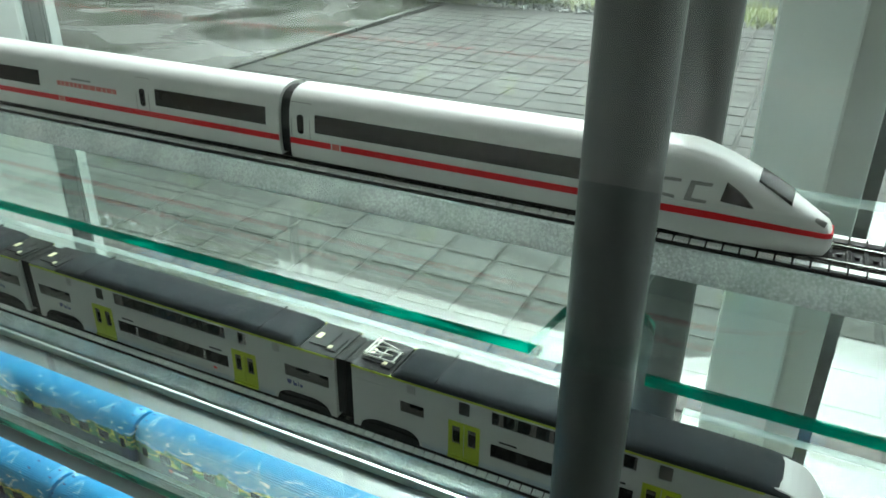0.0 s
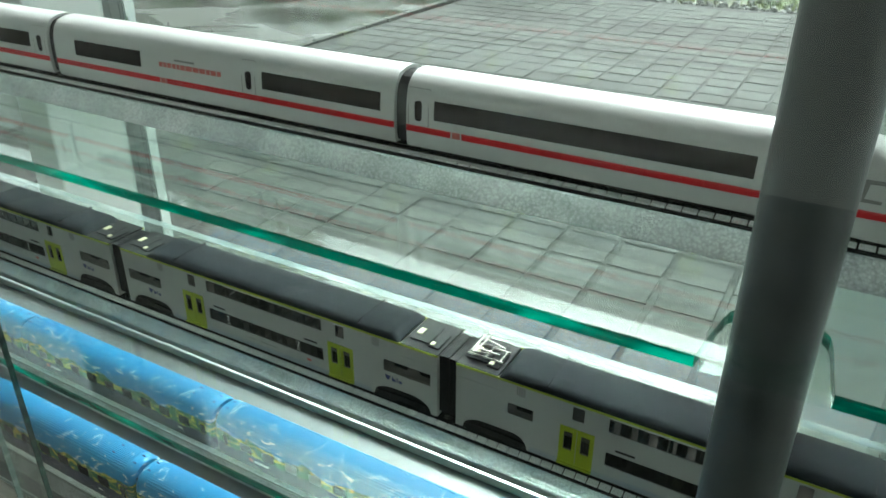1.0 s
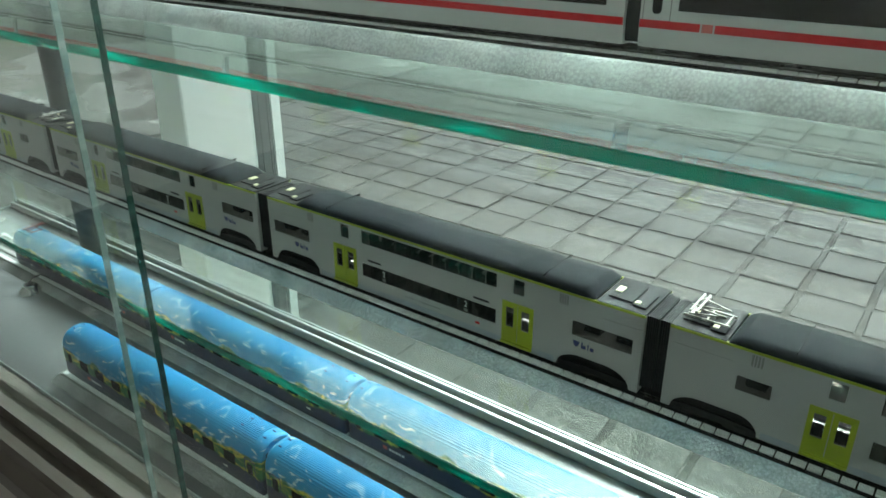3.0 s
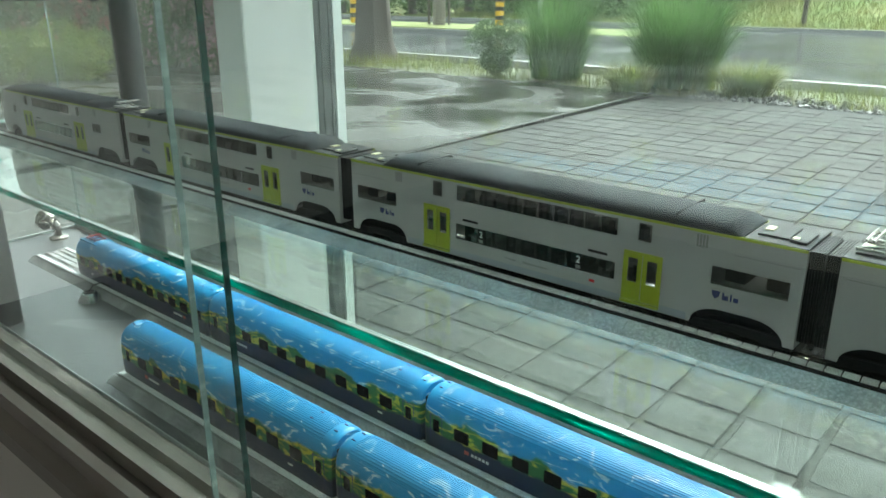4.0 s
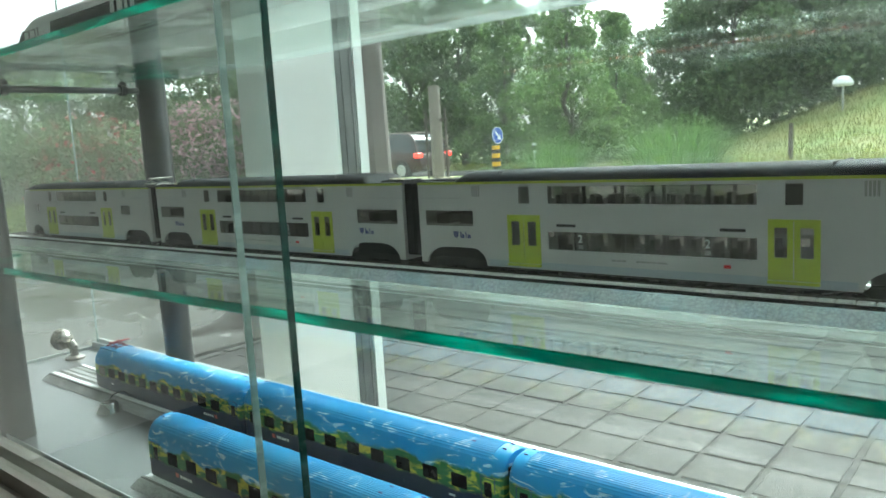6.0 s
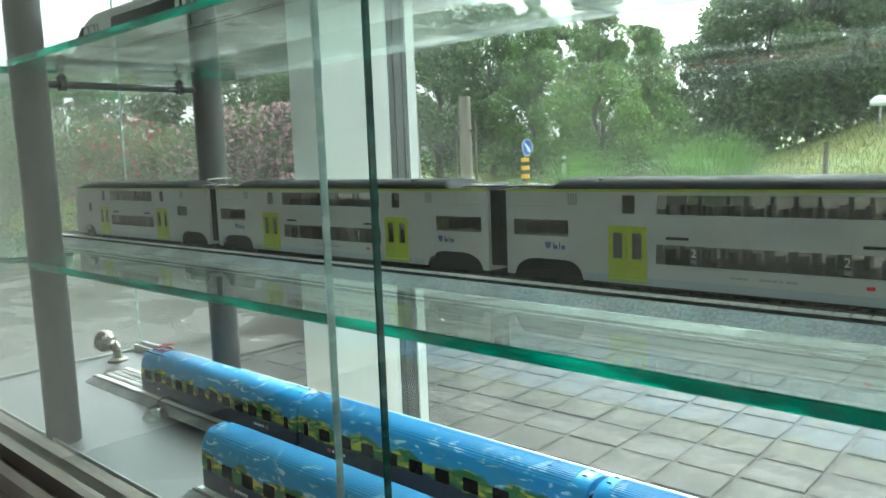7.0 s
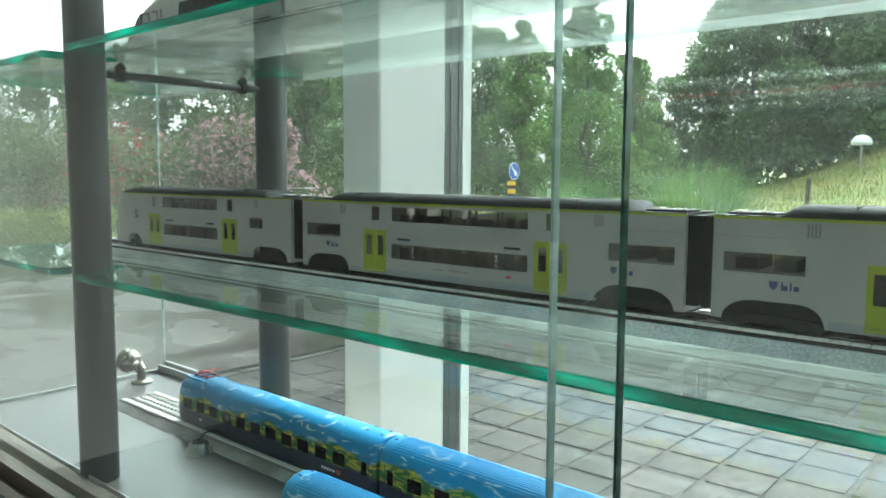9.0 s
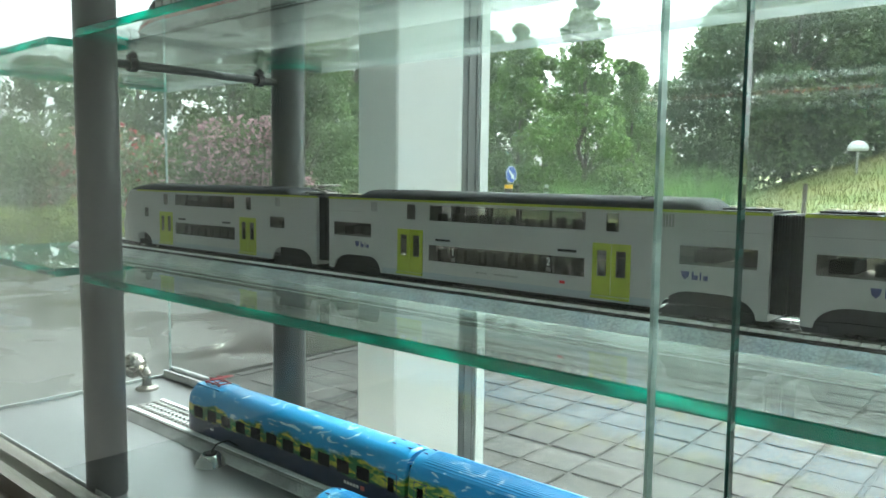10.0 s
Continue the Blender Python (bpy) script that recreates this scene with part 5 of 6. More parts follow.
    quad_box(bm, L - 0.004, L + 0.002, -0.002, 0.002, 0.0092, 0.0120)
    part("buffer", bm, M_BUFFER, root, "pale coupler and buffers")
    if cab:
        bm = bmesh.new()
        prism(bm, [(-0.0105, 0.0265), (0.0105, 0.0265), (0.0095, 0.0365), (-0.0095, 0.0365)], "x", b - 0.0022, b - 0.0002)
        part("windscreen", bm, M_ICEWIN, root, "dark cab windscreen")
        bm = bmesh.new()
        for s in (-1, 1):
            quad_box(bm, b - 0.043, b - 0.008, s * 0.0095 - 0.0007, s * 0.0095 + 0.0007, 0.0490, 0.0505)
        part("roof_plank", bm, M_BLUEROOF, root, "blue roof walkway")
        part_pantograph(root, b - 0.026, 0.0515, M_PANTORED, 0.95)
    return root


QP = 0.2695
for k in range(3):
    blue_coach(QP - 0.0008, pose(-0.7075 + QP * k, 0.366, BASE_Z), False, "blue model coach painted with sky and hills, ribbed roof")
blue_coach(QP, pose(-0.7080, 0.366, BASE_Z, 0, 0, 180), True, "blue model railcar painted with sky and hills, red pantograph")
for k in range(3):
    blue_coach(QP - 0.0008, pose(-0.7060 + QP * k, 0.280, BASE_Z), False, "blue model coach painted with sky and hills, ribbed roof")

# ---------------------------------------------------------------- outdoors
GROUND = 0.20                                    # the forecourt lies a step above the room's floor


def smooth(a, b, v):
    t = min(1, max(0, (v - a) / (b - a)))
    return t * t * (3 - 2 * t)


def ground_z(x, y):
    bearing = math.degrees(math.atan2(-x, y))
    d = math.hypot(x, y)
    z = GROUND + 0.10 * smooth(21.6, 22.4, y)
    z += 2.9 * smooth(26, 5, bearing) * smooth(21.8, 33, y) * smooth(-60, -5, bearing)
    z += 1.0 * smooth(35, 80, d)
    return z


def P(bearing, d, dz=0.0):
    x, y = -math.sin(radians(bearing)) * d, math.cos(radians(bearing)) * d
    return x, y, ground_z(x, y) + dz


def ground_sheet():
    xs = sorted({*[-400, -250, -150, -100, -80], *[-70 + 1.5 * i for i in range(0, 75)], *[44, 60, 90, 150, 250, 400]})
    ys = sorted({*[-400, -150, -60, -20, -5], *[0.78 + 0.6 * i for i in range(0, 50)], *[31.5 + 2 * i for i in range(0, 22)], *[80, 110, 180, 300, 500]})
    verts, faces, mats = [], [], []
    for y in ys:
        for x in xs:
            verts.append((x, y, ground_z(x, y) - 0.045))
    w = len(xs)
    for j in range(len(ys) - 1):
        for i in range(w - 1):
            faces.append((j * w + i, j * w + i + 1, (j + 1) * w + i + 1, (j + 1) * w + i))
            cx, cy = (xs[i] + xs[i + 1]) / 2, (ys[j] + ys[j + 1]) / 2
            if cy > 21.4:
                mats.append(1)
            elif cy > 8.4 or cx < -11.0 - 0.4 * cy:
                mats.append(2)
            else:
                mats.append(0)
    me = bpy.data.meshes.new("ground")
    me.from_pydata(verts, [], faces)
    for m in (M_GROUND, M_GRASS, M_SOIL):
        me.materials.append(m)
    me.polygons.foreach_set("material_index", mats)
    me.polygons.foreach_set("use_smooth", [True] * len(me.polygons))
    return tagged(new("ground", me), "wet forecourt, planting strip and meadow hill", "ground", kind="structure")


ground_sheet()


def along(s, n, dz=0.0):
    """A point by its way along and across the road."""
    return Vector((-s, n, GROUND + dz))


def road_strip(name, s0, s1, n0, n1, dz, material, label, thick=0.04):
    bm = bmesh.new()
    vs = []
    for z in (dz, dz - thick):
        vs.append([bm.verts.new(along(s, n, z)) for s, n in ((s0, n0), (s1, n0), (s1, n1), (s0, n1))])
    bm.faces.new(vs[0])
    bm.faces.new(vs[1][::-1])
    for i in range(4):
        j = (i + 1) % 4
        bm.faces.new((vs[0][i], vs[0][j], vs[1][j], vs[1][i]))
    return tagged(part(name, bm, material), label, name, kind="structure")


road_strip("road", -60, 120, 10.2, 21.4, 0.0, M_ROAD, "wet asphalt road")
M_KERB = shader("kerb_stone", (0.3, 0.3, 0.29), 0.4, vary=0.3, scale=3, bump=0.3, bump_scale=60)
road_strip("yard", 4.10, 15.0, 0.82, 8.38, -0.003, M_GROUND, "wet asphalt yard with shallow puddles", 0.04)
road_strip("kerb", -60, 120, 21.4, 21.55, 0.10, M_KERB, "grey kerb of the far roadside", 0.3)
road_strip("kerb", -60, 120, 10.05, 10.2, 0.06, M_KERB, "grey kerb of the near roadside", 0.3)
road_strip("traffic_island", 6.8, 60, 15.4, 17.8, 0.11, M_KERB, "low kerbed traffic island", 0.15)
road_strip("island_turf", 7.0, 59, 15.55, 17.65, 0.135, M_GRASS, "mown turf on the traffic island", 0.03)

# ---- pavers
ROT = radians(1.2)
CX, SX = math.cos(ROT), math.sin(ROT)
PS, PV = 0.2225, 0.2115


def paver_at(i, j):
    u, v = i * PS, j * PV
    return -0.622 + u * CX - v * SX, 2.155 + u * SX + v * CX


forecourt = base("forecourt", pose(0, 0, GROUND), "wet grey concrete pavers laid in rows", "paving", kind="structure")
rng = random.Random(11)
cells = []
for j in range(-8, 31):
    for i in range(-20, 24):
        x, y = paver_at(i, j)
        if 0.95 < y < 8.2 and x < 3.2 and x > -3.75 - 0.03 * y:
            cells.append((abs(x + 0.75) * 0.9 + abs(y - 2.3), i, j, x, y))
cells.sort()


def paver_mesh(k):
    bm = bmesh.new()
    h, hv = PS / 2 - 0.0085, PV / 2 - 0.0085
    rr = random.Random(k)
    c = 0.005
    side = [(-1, -1), (-0.35, -1), (0.35, -1), (1, -1), (1, -0.35), (1, 0.35), (1, 1), (0.35, 1), (-0.35, 1), (-1, 1), (-1, 0.35), (-1, -0.35)]
    jit = [(rr.uniform(-.0022, .0022), rr.uniform(-.0022, .0022)) for _ in side]
    rings = [[(sx * (h - d) + jx, sy * (hv - d) + jy, z) for (sx, sy), (jx, jy) in zip(side, jit)] for d, z in ((0, -0.05), (0, -0.005), (c, 0))]
    loft(bm, rings)
    return mesh_of("paver", bm, M_PAVER)


pav_meshes = [paver_mesh(k) for k in range(4)]
far_v, far_f = [], []
for rank, (_, i, j, x, y) in enumerate(cells):
    dz, tx, ty = rng.uniform(-0.0022, 0.0022), rng.uniform(-0.4, 0.4), rng.uniform(-0.4, 0.4)
    if rank < 290:
        share("paver", pav_meshes[rank % 4], forecourt, pose(x, y, dz, tx, ty, math.degrees(ROT) + rng.uniform(-0.6, 0.6)))
    else:
        m = pose(x, y, dz, tx, ty, math.degrees(ROT) + rng.uniform(-0.6, 0.6))
        me = pav_meshes[rank % 4]
        o = len(far_v)
        far_v += [tuple(m @ v.co) for v in me.vertices]
        far_f += [tuple(o + k for k in p.vertices) for p in me.polygons]
bm = bmesh.new()
quad_box(bm, -4.0, 3.3, 0.85, 8.3, -0.02, -0.0042)
part("joint_sand", bm, M_JOINT, forecourt, "dark sandy joints")
fp = new("far_pavers", from_arrays("far_pavers", far_v, far_f, M_PAVER2))
fp.parent = forecourt
tagged(fp, "wet concrete pavers further off", kind="stuff")
bm = bmesh.new()
for k in range(20):
    x, y = -3.95 - 0.03 * k * 0.36, 1.0 + k * 0.36
    m = pose(x, y, 0.0, 0, 0, 2)
    for z0 in (0,):
        vs = [m @ Vector(p) for p in ((-0.03, 0, 0), (0.03, 0, 0), (0.03, 0.34, 0), (-0.03, 0.34, 0))]
        prism(bm, [(v.x, v.y) for v in vs], "z", GROUND - 0.05, GROUND + 0.001)
tagged(part("kerb_edging", bm, M_PAVER2), "row of pale kerb edging stones", "kerb", kind="structure")

# ---- foliage


def leaf_cloud(name, n, sampler, size, material, seed, flat=0.4):
    """Many small four-sided leaves scattered by a sampler."""
    r = np.random.RandomState(seed)
    c = sampler(r, n)
    n = len(c)
    d1 = r.normal(size=(n, 3))
    d1 /= np.linalg.norm(d1, axis=1)[:, None]
    d2 = np.cross(d1, r.normal(size=(n, 3)))
    d2 /= np.linalg.norm(d2, axis=1)[:, None]
    s = size * r.uniform(0.6, 1.3, (n, 1))
    v = np.empty((n, 4, 3))
    v[:, 0], v[:, 1], v[:, 2], v[:, 3] = c - d1 * s, c + d2 * s * 0.5, c + d1 * s, c - d2 * s * 0.5
    me = bpy.data.meshes.new(name)
    me.from_pydata(v.reshape(-1, 3).tolist(), [], np.arange(n * 4).reshape(n, 4).tolist())
    me.materials.append(material)
    return me


def clumped(centres, spread):
    def f(r, n):
        k = r.randint(0, len(centres), n)
        c = np.array([p[:3] for p in centres])[k]
        rad = np.array([p[3] for p in centres])[k]
        d = r.normal(size=(n, 3))
        d /= np.linalg.norm(d, axis=1)[:, None]
        q = c + d * (rad * r.uniform(0.35, 1.0, n) ** 0.5)[:, None] * np.array((1, 1, spread))
        return q
    return f


def tree_meshes(seed, height, crown_r, crown_from, leaves, size, material, conic=False, trunk_r=0.16):
    r = random.Random(seed)
    bm = bmesh.new()
    pts = [Vector((0, 0, -0.3))]
    for k in range(1, 7):
        pts.append(Vector((r.uniform(-.12, .12), r.uniform(-.12, .12), height * 0.85 * k / 6)))
    for k, (a, b) in enumerate(zip(pts, pts[1:])):
        tube(bm, a, b, trunk_r * (1.25 if k == 0 else 1) * (1 - k / 7), trunk_r * (1 - (k + 1) / 7), 10)
    centres = []
    n = 26
    for k in range(n):
        t = (k + 0.5) / n
        z = crown_from + (height - crown_from) * t
        prof = (1 - t) ** 0.8 if conic else math.sin(math.pi * min(1, 0.12 + 0.85 * t)) ** 0.7
        ang = k * 2.4 + r.uniform(-.4, .4)
        rad = crown_r * prof * r.uniform(0.45, 0.95)
        c = Vector((math.cos(ang) * rad, math.sin(ang) * rad, z + r.uniform(-.2, .2)))
        centres.append((c.x, c.y, c.z, crown_r * r.uniform(0.24, 0.42) * (0.5 + 0.5 * prof)))
        foot = pts[min(5, max(1, int(6 * z / height) - 1))]
        tube(bm, foot, c, trunk_r * 0.3, trunk_r * 0.06, 6, caps=False)
    trunk = mesh_of("trunk", bm, M_BARK, smooth=True)
    crown = leaf_cloud("crown", leaves, clumped(centres, 0.8), size, material, seed)
    return trunk, crown


def tree(meshes, x, y, turn, k, label):
    root = base("tree", pose(x, y, ground_z(x, y), 0, 0, turn), label, "tree", group="roadside trees")
    root.scale = (k, k, k)
    for nm, me in zip(("trunk", "crown"), meshes):
        ob = new(nm, me)
        ob.parent = root
    return root


T_OAK = tree_meshes(1, 9.0, 4.2, 1.6, 28000, 0.12, M_LEAF_DARK)
T_LIGHT = tree_meshes(2, 7.4, 2.3, 0.7, 12000, 0.085, M_LEAF_LIGHT, conic=True, trunk_r=0.10)
T_MID = tree_meshes(3, 7.5, 3.0, 1.0, 12000, 0.11, M_LEAF_MID)
T_TALL = tree_meshes(4, 11.0, 3.4, 2.5, 13000, 0.12, M_LEAF_MID)
PLANT = [
    (T_OAK, 17.5, 36, 20, 1.0, "broad dark oak tree behind the meadow hill"), (T_OAK, 10.0, 39, 80, 1.05, "broad dark oak tree behind the meadow hill"),
    (T_OAK, 2, 38, 140, 1.05, "broad dark oak tree behind the meadow hill"), (T_OAK, 20.0, 38, 200, 0.9, "broad dark oak tree behind the meadow hill"),
    (T_OAK, 13.5, 45, 250, 1.1, "broad dark oak tree behind the meadow hill"),
    (T_LIGHT, 31.5, 28, 10, 1.0, "fresh green conical tree by the road"), (T_LIGHT, 36.0, 31, 70, 0.95, "fresh green conical tree by the road"),
    (T_LIGHT, 28, 31, 120, 0.75, "fresh green conical tree by the road"),
    (T_MID, 39, 34, 30, 0.95, "leafy green roadside tree"), (T_MID, 43, 33, 100, 1.0, "leafy green roadside tree"),
    (T_MID, 48, 35, 160, 1.1, "leafy green roadside tree"), (T_MID, 52.5, 38, 220, 1.15, "leafy green roadside tree"),
    (T_MID, 57, 17.5, 280, 0.62, "leafy green garden tree"), (T_MID, 52.0, 16.5, 40, 0.5, "leafy green garden tree"),
    (T_MID, 63, 18, 330, 0.5, "leafy green garden tree"), (T_MID, 69, 19, 15, 0.46, "leafy green garden tree"), (T_MID, 75, 21, 50, 0.46, "leafy green garden tree"),
    (T_TALL, 34, 46, 60, 0.75, "tall tree in the wood behind"), (T_TALL, 40, 46, 130, 0.8, "tall tree in the wood behind"), (T_TALL, 46, 46, 190, 0.8, "tall tree in the wood behind"),
    (T_TALL, 53, 46, 240, 0.75, "tall tree in the wood behind"), (T_TALL, 28, 46, 350, 0.7, "tall tree in the wood behind"),
    (T_MID, 31, 40, 300, 0.8, "leafy green roadside tree"), (T_MID, 25.5, 36, 20, 0.7, "leafy green roadside tree"),
]
for meshes, bg, d, turn, k, label in PLANT:
    x, y, _ = P(bg, d)
    tree(meshes, x, y, turn, k, label)
# undergrowth along the wood's edge
v_c = []
r0 = random.Random(8)
for k in range(150):
    bg = r0.uniform(22, 56)
    d = r0.uniform(23.5, 34) / math.cos(radians(bg))
    x, y, z = P(bg, d)
    v_c.append((x, y, z + 0.5, r0.uniform(0.7, 1.5)))
for k in range(40):
    x, y, z = P(r0.uniform(50, 78), r0.uniform(14.5, 18))
    v_c.append((x, y, z + 0.4, r0.uniform(0.4, 0.9)))
for k in range(70):
    bg, d = r0.uniform(-5, 25), r0.uniform(33.5, 40)
    x, y, z = P(bg, d)
    v_c.append((x, y, z + 0.4, r0.uniform(0.8, 1.5)))
for k in range(150):
    x, y, z = P(r0.uniform(-6, 27), r0.uniform(33, 39))
    v_c.append((x, y, z + r0.uniform(0.6, 3.0), r0.uniform(0.8, 1.4)))
ug = new("undergrowth", leaf_cloud("undergrowth", 52000, clumped(v_c, 0.9), 0.13, M_LEAF_MID, 21))
tagged(ug, "dense green undergrowth at the wood's edge", "bushes", kind="stuff")


def bush(bearing, d, r, h, material, label, seed, leaves=3500, size=0.035, second=None, name="bush", part2=0.4):
    x, y, z = P(bearing, d)
    root = base(name, pose(x, y, z), label, "bush", group="garden bushes")
    rr = random.Random(seed)
    cs = []
    for k in range(14):
        a, t = k * 2.4, rr.random()
        cs.append((math.cos(a) * r * 0.62 * rr.random(), math.sin(a) * r * 0.62 * rr.random(), h * (0.15 + 0.65 * t), r * rr.uniform(0.35, 0.55)))
    bm = bmesh.new()
    for c in cs[:9]:
        tube(bm, (c[0] * 0.1, c[1] * 0.1, -0.1), c[:3], 0.02, 0.006, 6, caps=False)
    part("stems", bm, M_BARK, root)
    me = leaf_cloud("foliage", leaves, clumped(cs, 0.8), size, material, seed)
    ob = new("foliage", me)
    ob.parent = root
    if second:
        me = leaf_cloud("blossom", int(leaves * part2), clumped([(c[0], c[1], c[2], c[3] * 1.12) for c in cs], 0.8), size * 1.1, second, seed + 1)
        ob = new("blossom", me)
        ob.parent = root
        ob["label"] = "clusters of blossom"
    return root


bush(37.4, 11.3, 0.44, 0.78, M_LEAF_MID, "small round clipped green bush", 31, 6000, 0.02)
bush(55.0, 12.2, 1.05, 2.15, M_LEAF_MID, "rhododendron bush with pale pink blossom", 32, 9000, 0.045, M_PINK, part2=0.8)
bush(60.0, 13.0, 1.2, 2.1, M_LEAF_MID, "rhododendron bush with pale pink blossom", 33, 9000, 0.045, M_PINK, part2=0.22)
bush(65.5, 13.8, 1.3, 2.0, M_LEAF_DARK, "rhododendron bush with red blossom", 34, 8000, 0.045, M_REDBL, part2=0.22)
bush(71, 14, 1.4, 2.0, M_LEAF_MID, "leafy green garden bush", 35, 6000, 0.045)
bush(66.5, 12.0, 0.75, 0.75, M_LEAF_YEL, "low yellow-green leafy bush", 36, 4500, 0.03)
bush(70.0, 12.3, 0.7, 0.6, M_LEAF_YEL, "low yellow-green leafy bush", 37, 4000, 0.03)


def grass_tuft(bearing, d, n, h, spread, material, label, seed, name="reed_clump"):
    """Long arching blades from one root."""
    x, y, z = P(bearing, d)
    r = np.random.RandomState(seed)
    verts, faces = [], []
    for k in range(n):
        a = r.uniform(0, 2 * math.pi)
        rad = spread * 0.28 * math.sqrt(r.rand())
        bx, by = math.cos(a) * rad, math.sin(a) * rad
        out = r.uniform(0.1, 1.0) * spread * 0.62
        hh = h * r.uniform(0.5, 1.12)
        ang = a + r.normal() * 0.75
        dx, dy = math.cos(ang), math.sin(ang)
        w = r.uniform(0.006, 0.012)
        o = len(verts)
        for t in (0, 0.35, 0.65, 0.88, 1.0):
            px, py = bx + dx * out * t ** 1.8, by + dy * out * t ** 1.8
            pz = hh * (t - 0.28 * t ** 3 * (out / spread) * 1.6)
            ww = w * (1 - t) + 0.0008
            verts += [(px - dy * ww, py + dx * ww, pz), (px + dy * ww, py - dx * ww, pz)]
        for q in range(4):
            faces.append((o + 2 * q, o + 2 * q + 1, o + 2 * q + 3, o + 2 * q + 2))
    ob = new(name, from_arrays(name, verts, faces, material))
    ob.matrix_basis = pose(x, y, z - 0.02)
    return tagged(ob, label, "ornamental grass", group="ornamental grasses")


grass_tuft(33.0, 10.9, 1150, 1.22, 1.2, M_REED, "tall clump of arching ornamental grass", 41)
grass_tuft(24.6, 10.3, 1500, 1.35, 1.6, M_REED, "tall clump of arching ornamental grass", 42)
grass_tuft(20.0, 9.6, 900, 0.42, 0.9, M_DRYGRASS, "low tuft of yellow-green grass", 43, "grass_tuft")
grass_tuft(27.8, 9.6, 600, 0.38, 0.8, M_DRYGRASS, "low tuft of yellow-green grass", 44, "grass_tuft")
verts, faces = [], []
r1 = np.random.RandomState(5)
for k in range(16000):
    x = r1.uniform(-15, 5)
    y = 8.55 + r1.rand() * 1.5
    if r1.rand() > 0.25 + 4 * noise.noise(Vector((x * 0.7, y * 0.7, 3))) ** 2:
        continue
    h, w, a = r1.uniform(0.06, 0.26), 0.005, r1.uniform(0, 6.28)
    z = ground_z(x, y) - 0.05
    o = len(verts)
    ca, sa = math.cos(a), math.sin(a)
    lean = r1.uniform(0, 0.12)
    verts += [(x - sa * w, y + ca * w, z), (x + sa * w, y - ca * w, z), (x + ca * lean, y + sa * lean, z + h)]
    faces.append((o, o + 1, o + 2))
gr = new("verge_grass", from_arrays("verge_grass", verts, faces, M_DRYGRASS))
tagged(gr, "thin yellow-green verge grass", "grass", kind="stuff")
verts, faces = [], []
for k in range(40000):
    bg, n = r1.uniform(-12, 40), 21.7 + 13 * r1.rand() ** 1.4
    x, y, z = P(bg, n / math.cos(radians(bg)))
    h, w, a = r1.uniform(0.05, 0.17), 0.012, r1.uniform(0, 6.28)
    o = len(verts)
    ca, sa = math.cos(a), math.sin(a)
    verts += [(x - sa * w, y + ca * w, z - 0.06), (x + sa * w, y - ca * w, z - 0.06), (x + ca * 0.1, y + sa * 0.1, z + h)]
    faces.append((o, o + 1, o + 2))
gr = new("meadow_grass", from_arrays("meadow_grass", verts, faces, M_DRYGRASS))
tagged(gr, "long dry meadow grass on the hill", "grass", kind="stuff")
# stones along the strip
verts, faces = [], []
bm = bmesh.new()
bmesh.ops.create_icosphere(bm, subdivisions=1, radius=1.0)
ico_v = [v.co.copy() for v in bm.verts]
ico_f = [[v.index for v in f.verts] for f in bm.faces]
bm.free()
rs = random.Random(6)
for k in range(700):
    x = rs.uniform(-3.7, 4.5)
    y = 8.35 + rs.random() ** 2 * 0.7
    z = ground_z(x, y) - 0.03
    s = rs.uniform(0.02, 0.055)
    o = len(verts)
    q = Euler((rs.random() * 6, rs.random() * 6, rs.random() * 6)).to_matrix()
    for c in ico_v:
        p = q @ Vector((c.x * s * 1.3, c.y * s, c.z * s * 0.7))
        verts.append((x + p.x, y + p.y, z + p.z))
    faces += [[o + i for i in f] for f in ico_f]
st = new("border_stones", from_arrays("border_stones", verts, faces, M_STONE))
tagged(st, "grey rubble stones edging the planting strip", "stones", kind="stuff")

# large trunk close to the forecourt
x, y, z = P(46.0, 13.6)
big = base("tree", pose(x, y, z), "thick old tree trunk in the planting strip", "tree", group="roadside trees")
bm = bmesh.new()
rings = []
for h, r in ((-0.2, 0.52), (0.05, 0.42), (0.3, 0.33), (0.9, 0.28), (2.2, 0.25), (4.5, 0.22), (7.0, 0.15)):
    rings.append([(math.cos(a * math.pi / 8) * r * (1 + 0.10 * math.sin(a * 1.9 + h)), math.sin(a * math.pi / 8) * r * (1 + 0.10 * math.cos(a * 2.3)), h) for a in range(16)])
loft(bm, rings)
part("trunk", bm, M_BARK, big, "furrowed grey-brown bark", smooth=True)
cs = [(math.cos(k * 2.4) * 1.7 * ((k % 5) / 5 + 0.2), math.sin(k * 2.4) * 1.7 * ((k % 5) / 5 + 0.2), 4.6 + 0.16 * k, 0.9) for k in range(22)]
ob = new("crown", leaf_cloud("crown", 9000, clumped(cs, 0.8), 0.08, M_LEAF_MID, 77))
ob.parent = big
bm = bmesh.new()
for c in cs[:10]:
    tube(bm, (0, 0, 3.6), c[:3], 0.07, 0.02, 6, caps=False)
part("limbs", bm, M_BARK, big)

